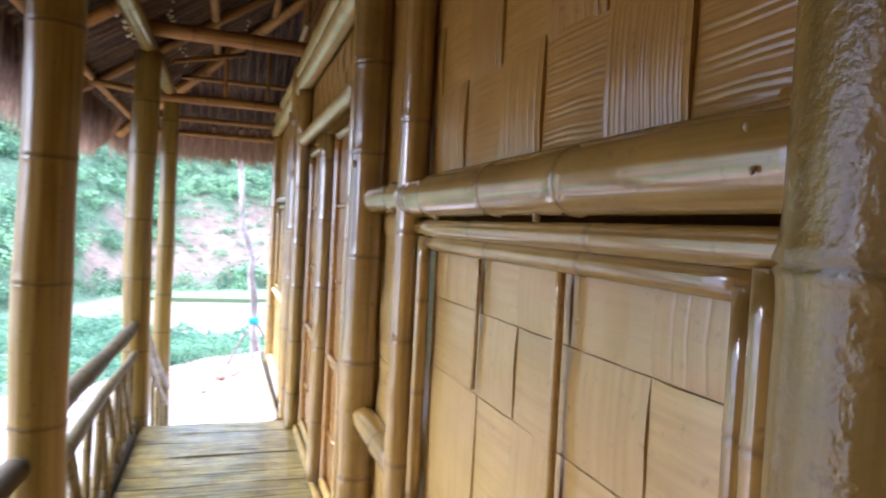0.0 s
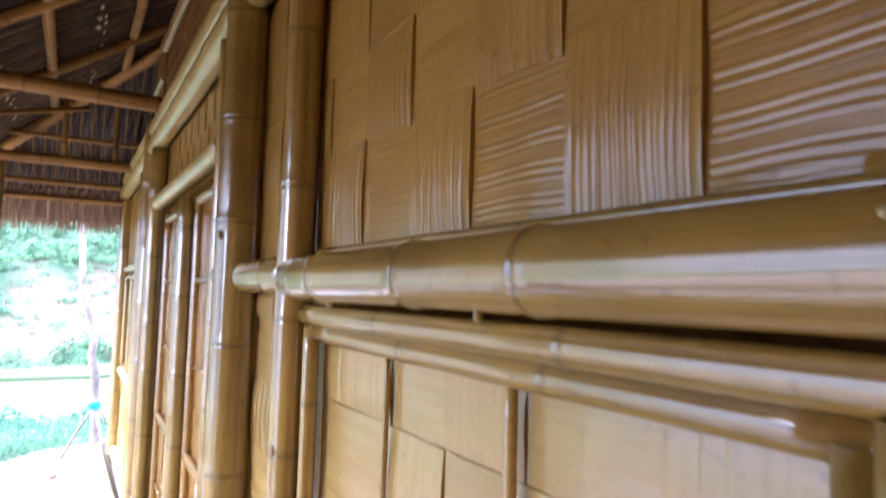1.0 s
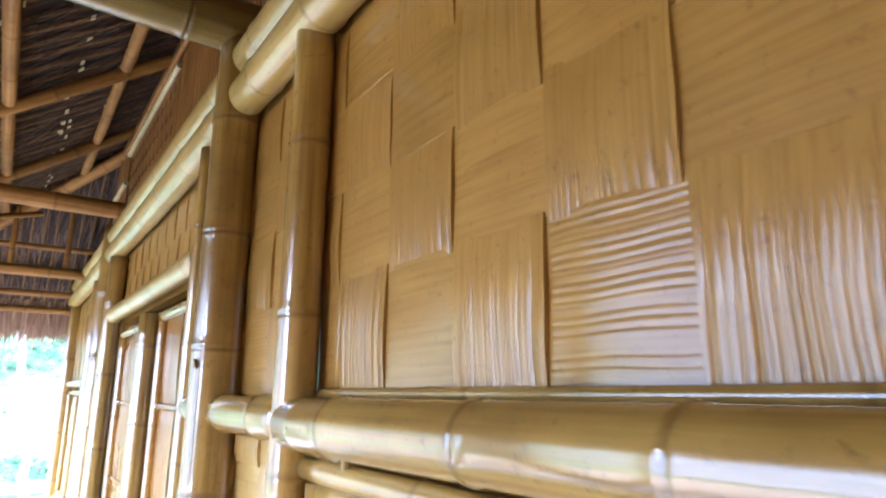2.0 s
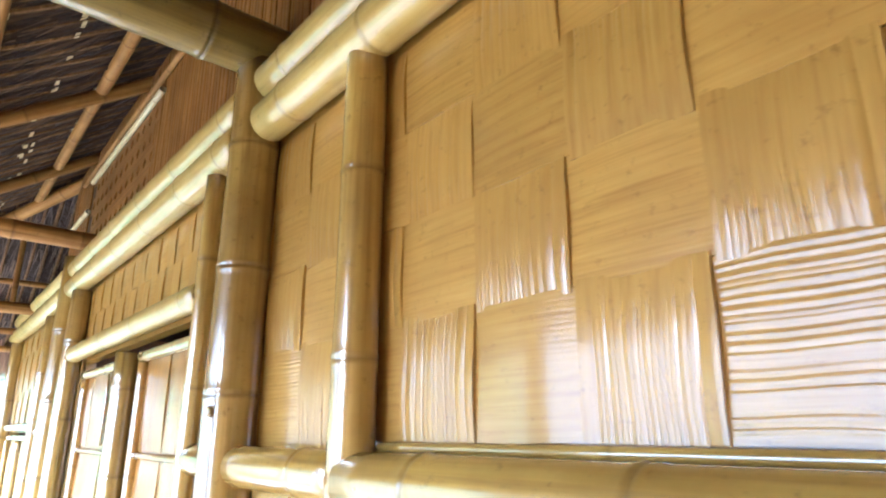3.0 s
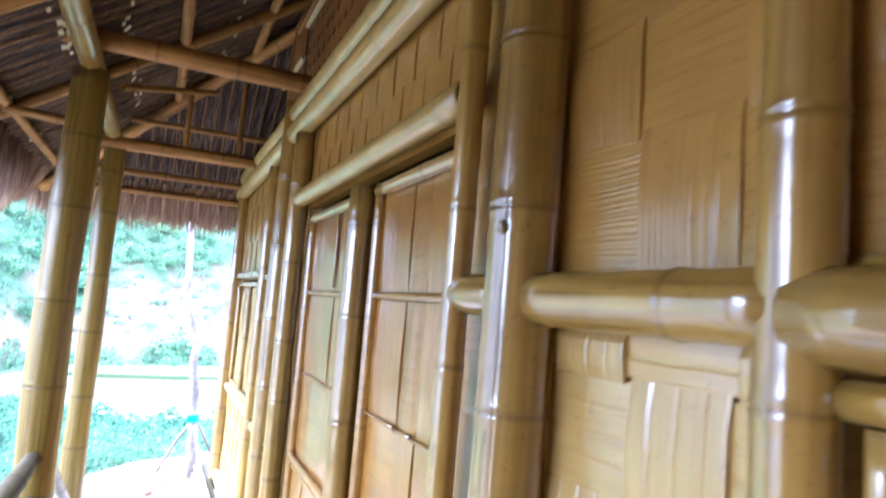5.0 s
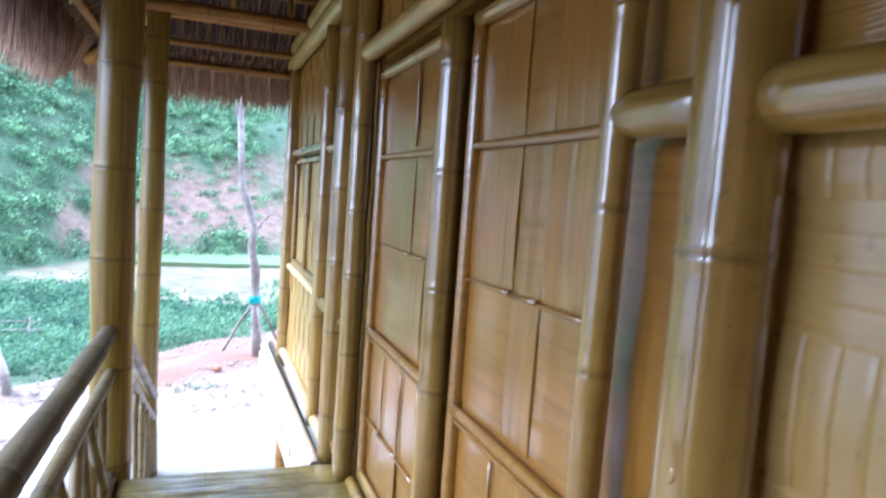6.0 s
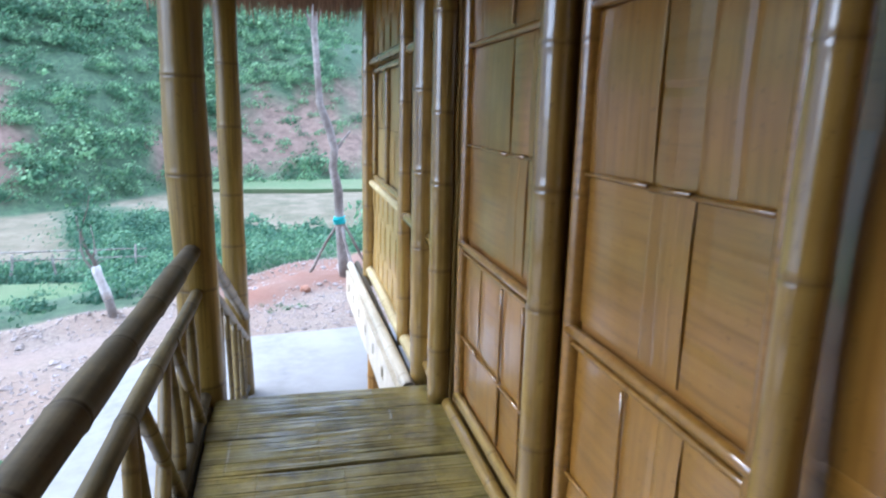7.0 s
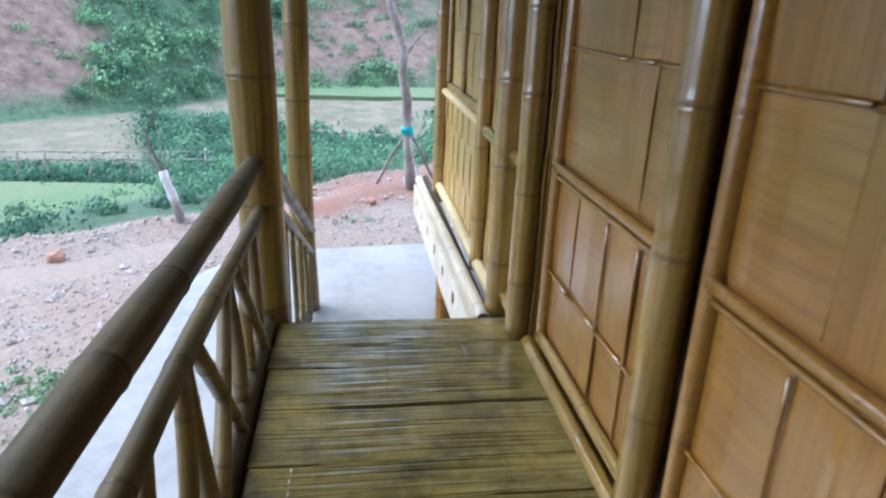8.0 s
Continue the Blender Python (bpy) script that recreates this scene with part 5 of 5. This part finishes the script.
# ---- veranda railing ----
def build_railing():
    rail = thing("railing", (-1.08, 1.0, 0.0), "weathered bamboo veranda railing with crooked balusters", "railing")
    rnd = random.Random(21)
    for y0, y1, feet in ((-2.6, -0.09, ((-2.35, -2.4), (-2.0, -2.06), (-1.75, -1.7), (-1.4, -1.46), (-1.1, -1.05), (-0.8, -0.84), (-0.5, -0.45), (-0.25, -0.28))),
                         (0.09, 2.53, ((0.22, 0.2), (0.42, 0.47), (0.68, 0.62), (0.93, 1.0), (1.17, 1.29), (1.35, 1.3), (1.42, 1.79), (1.9, 1.84), (2.08, 2.12), (2.33, 2.28)))):
        pole("top_rail", (-1.105, y0, 0.738), (-1.1, y1, 0.692), 0.041, RAIL, "knobbly grey-brown top rail", parent=rail, gap=0.36, sides=20, wobble=0.13, knob=1.0, r1=0.037, bow=0.012, seed=int(50 + y1))
        pole("mid_rail", (-1.1, y0, 0.535), (-1.1, y1, 0.512), 0.034, RAIL_LIGHT, "olive-brown lower rail", parent=rail, gap=0.35, sides=18, wobble=0.13, knob=1.0, r1=0.026, seed=int(70 + y1))
        pole("bottom_rail", (-1.085, y0, 0.03), (-1.085, y1, 0.03), 0.03, RAIL, parent=rail, gap=0.35, sides=14, wobble=0.06)
        for k, (foot, head) in enumerate(feet):
            pole("baluster", (-1.085 + rnd.uniform(-0.015, 0.015), foot, 0.0), (-1.1 + rnd.uniform(-0.008, 0.008), head, 0.515), rnd.uniform(0.02, 0.027), BALUSTER, "olive-yellow crooked baluster", parent=rail, gap=0.3, sides=14, wobble=0.17, knob=1.2, r1=0.019, bow=rnd.uniform(-0.014, 0.014), seed=k + int(10 * y1))
        for k, y in enumerate((0.5, 1.38, 1.9) if y0 > 0 else (-2.3, -1.5, -0.8)):
            pole("brace", (-1.095, y, 0.525), (-1.07, y + 0.38, 0.03), 0.021, BALUSTER, parent=rail, gap=0.2, sides=12, wobble=0.12, knob=2.0, seed=k + 90)
    stair = thing("stair_railing", (-1.01, 3.4, 0.0), "weathered bamboo handrail falling beside the steps", "railing")
    a, b = Vector((-1.06, 2.62, 0.68)), Vector((-1.02, 4.22, -0.14))
    pole("top_rail", a, b, 0.03, BALUSTER, parent=stair, gap=0.3, sides=16, wobble=0.08, knob=1.6)
    pole("mid_rail", a - Vector((0, 0, 0.16)), b - Vector((0, 0, 0.16)), 0.024, BALUSTER, parent=stair, gap=0.3, sides=14, wobble=0.08, knob=1.6)
    for k in range(6):
        p = a.lerp(b, (k + 0.5 + rnd.uniform(-0.2, 0.2)) / 6.2) - Vector((0, 0, 0.17))
        pole("baluster", (p.x + rnd.uniform(-0.02, 0.015), p.y + rnd.uniform(-0.05, 0.05), p.z - 0.55), tuple(p), rnd.uniform(0.013, 0.018), BALUSTER, parent=stair, gap=0.25, sides=12, wobble=0.1, seed=k + 400)
    pole("bottom_rail", a - Vector((0, -0.1, 0.98)), b - Vector((0, 0, 0.53)), 0.024, RAIL, parent=stair, gap=0.3, sides=12, wobble=0.06)


build_railing()

# ---- stringer along the wall past the deck ----
string = thing("stair_stringer", (-0.15, 4.0, -0.4), "pale bamboo edge beam with square mortise holes beyond the deck", "beam")
pole("top_pole", (-0.14, 2.63, -0.045), (-0.14, 5.75, -0.16), 0.034, STRINGER, "pale bamboo pole with a hollow end", parent=string, gap=0.42, sides=18)
bm = bmesh.new()
rail_z = lambda y: -0.075 - (y - 2.63) * 0.037
ys = []
for k in range(7):
    c = 2.82 + k * 0.44
    ys += [(c - 0.04, c + 0.04)]
cuts = [2.64] + [v for p in ys for v in p] + [5.74]
for i, (a, b) in enumerate(zip(cuts[:-1], cuts[1:])):
    bands = [(-0.02, -0.27)] if i % 2 == 0 else [(-0.02, -0.09), (-0.165, -0.27)]
    for t0, t1 in bands:
        v = [bm.verts.new((x, y, rail_z(y) + t)) for x in (-0.185, -0.14) for y in (a, b) for t in (t0, t1)]
        for q in ((0, 1, 3, 2), (4, 6, 7, 5), (0, 2, 6, 4), (1, 5, 7, 3), (0, 4, 5, 1), (2, 3, 7, 6)):
            bm.faces.new([v[j] for j in q])
bmesh.ops.recalc_face_normals(bm, faces=bm.faces)
part("face_board", bm, STRINGER, string, "cream split-bamboo face with dark mortises", smooth=False)
# Solid box behind the mortises, coloured dark for the shade inside them
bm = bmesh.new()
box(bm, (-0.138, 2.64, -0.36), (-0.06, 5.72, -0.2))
part("core", bm, GAP_SHADE, string, "solid dark box giving the mortises their shade", smooth=False)
bm = bmesh.new()
box(bm, (-0.105, 2.66, -0.17), (-0.062, 5.72, -0.11), 0.01)
part("channel", bm, RAIL, string, "grey dusty channel beside the wall", smooth=False)
pole("wall_post", (-0.12, 3.95, -0.73), (-0.12, 3.95, -0.37), 0.07, DARK_POLE, "brown stub post under the edge beam", "post", nodes=[0.2])

# ---- deck boards ----
def deck_board(w, length, seed, joints):
    """A flattened culm, split into many fibres: x across, y along the grain; splits open and close along it."""
    rnd = random.Random(seed)
    bm = bmesh.new()
    lay = bm.verts.layers.float.new("ring")
    ribs = max(6, round(w / 0.019))
    widths = [rnd.uniform(0.45, 1.6) for _ in range(ribs)]
    k = w / sum(widths)
    lines = []
    for i in range(ribs + 1):
        big = rnd.random() < 0.36
        lines.append((rnd.uniform(-0.3, 1.0), rnd.uniform(0.12, 0.4), 0.008 if big else 0.003, rnd.uniform(0, 6)))
    levels = {j / 16: 0.0 for j in range(17)}
    for q in joints:
        levels.update({q - 0.006: 0.0, q - 0.002: 0.6, q: 1.0, q + 0.002: 0.6, q + 0.006: 0.0})
    prev = None
    for v in sorted(levels):
        knot = levels[v]
        row, x = [], -w / 2
        for i in range(ribs + 1):
            mid, half, deep, ph = lines[i]
            part_open = max(0.0, 1 - abs(v - mid) / half) ** 0.5 if abs(v - mid) < half else 0.0
            edge = i in (0, ribs)
            d = 0.005 if edge else deep * part_open + 0.0004
            gap = 0.0016 + 0.0016 * part_open
            sway = 0.005 * math.sin(5 * v + ph * 0.3) + (0.0025 * math.sin(23 * v + ph) if edge else 0.0)
            lift = 0.0012 * math.sin(9 * v + ph) + 0.0011 * knot
            if i > 0:
                row.append((x - gap + sway, lift))
            row.append((x + sway, lift - d))
            if i < ribs:
                row.append((x + gap + sway, lift))
                x += widths[i] * k
        verts = [bm.verts.new((cx, (v - 0.5) * length, cz)) for cx, cz in row]
        for vert in verts:
            vert[lay] = 0.35 * knot
        if prev:
            for i in range(len(verts) - 1):
                bm.faces.new((prev[i], prev[i + 1], verts[i + 1], verts[i]))
        prev = verts
    rim = [e for e in bm.edges if e.is_boundary]
    ext = bmesh.ops.extrude_edge_only(bm, edges=rim)
    for vert in [g for g in ext["geom"] if isinstance(g, bmesh.types.BMVert)]:
        vert.co.z = -0.022
    bmesh.ops.recalc_face_normals(bm, faces=bm.faces)
    return bm


rnd = random.Random(44)
y = 2.555
BOARDS = [mesh_of(deck_board(w, 1.035, 700 + k, js), "board", DECK, False) for k, (w, js) in enumerate(((0.17, (0.12, 0.43, 0.74)), (0.23, (0.29, 0.61, 0.9)), (0.29, (0.2, 0.5, 0.81)), (0.21, (0.36, 0.68)), (0.26, (0.09, 0.42, 0.7)), (0.14, (0.25, 0.55, 0.86))))]
last = None
while y > -2.5:
    k = rnd.choice([i for i in range(len(BOARDS)) if i != last])
    last = k
    w = (0.17, 0.23, 0.29, 0.21, 0.26, 0.14)[k]
    m = Matrix.Translation((-0.5275 + rnd.uniform(-0.012, 0.012), y - w / 2, rnd.uniform(-0.003, 0.003))) @ Matrix.Rotation(rnd.uniform(-0.012, 0.012), 4, "Z") @ Matrix.Rotation(rnd.uniform(-0.014, 0.014), 4, "X")
    place("board", BOARDS[k], m @ Matrix(((0, 1, 0, 0), (-1, 0, 0, 0), (0, 0, 1, 0), (0, 0, 0, 1))), deck)
    y -= w + rnd.choice((0.001, 0.003, 0.005, 0.009))
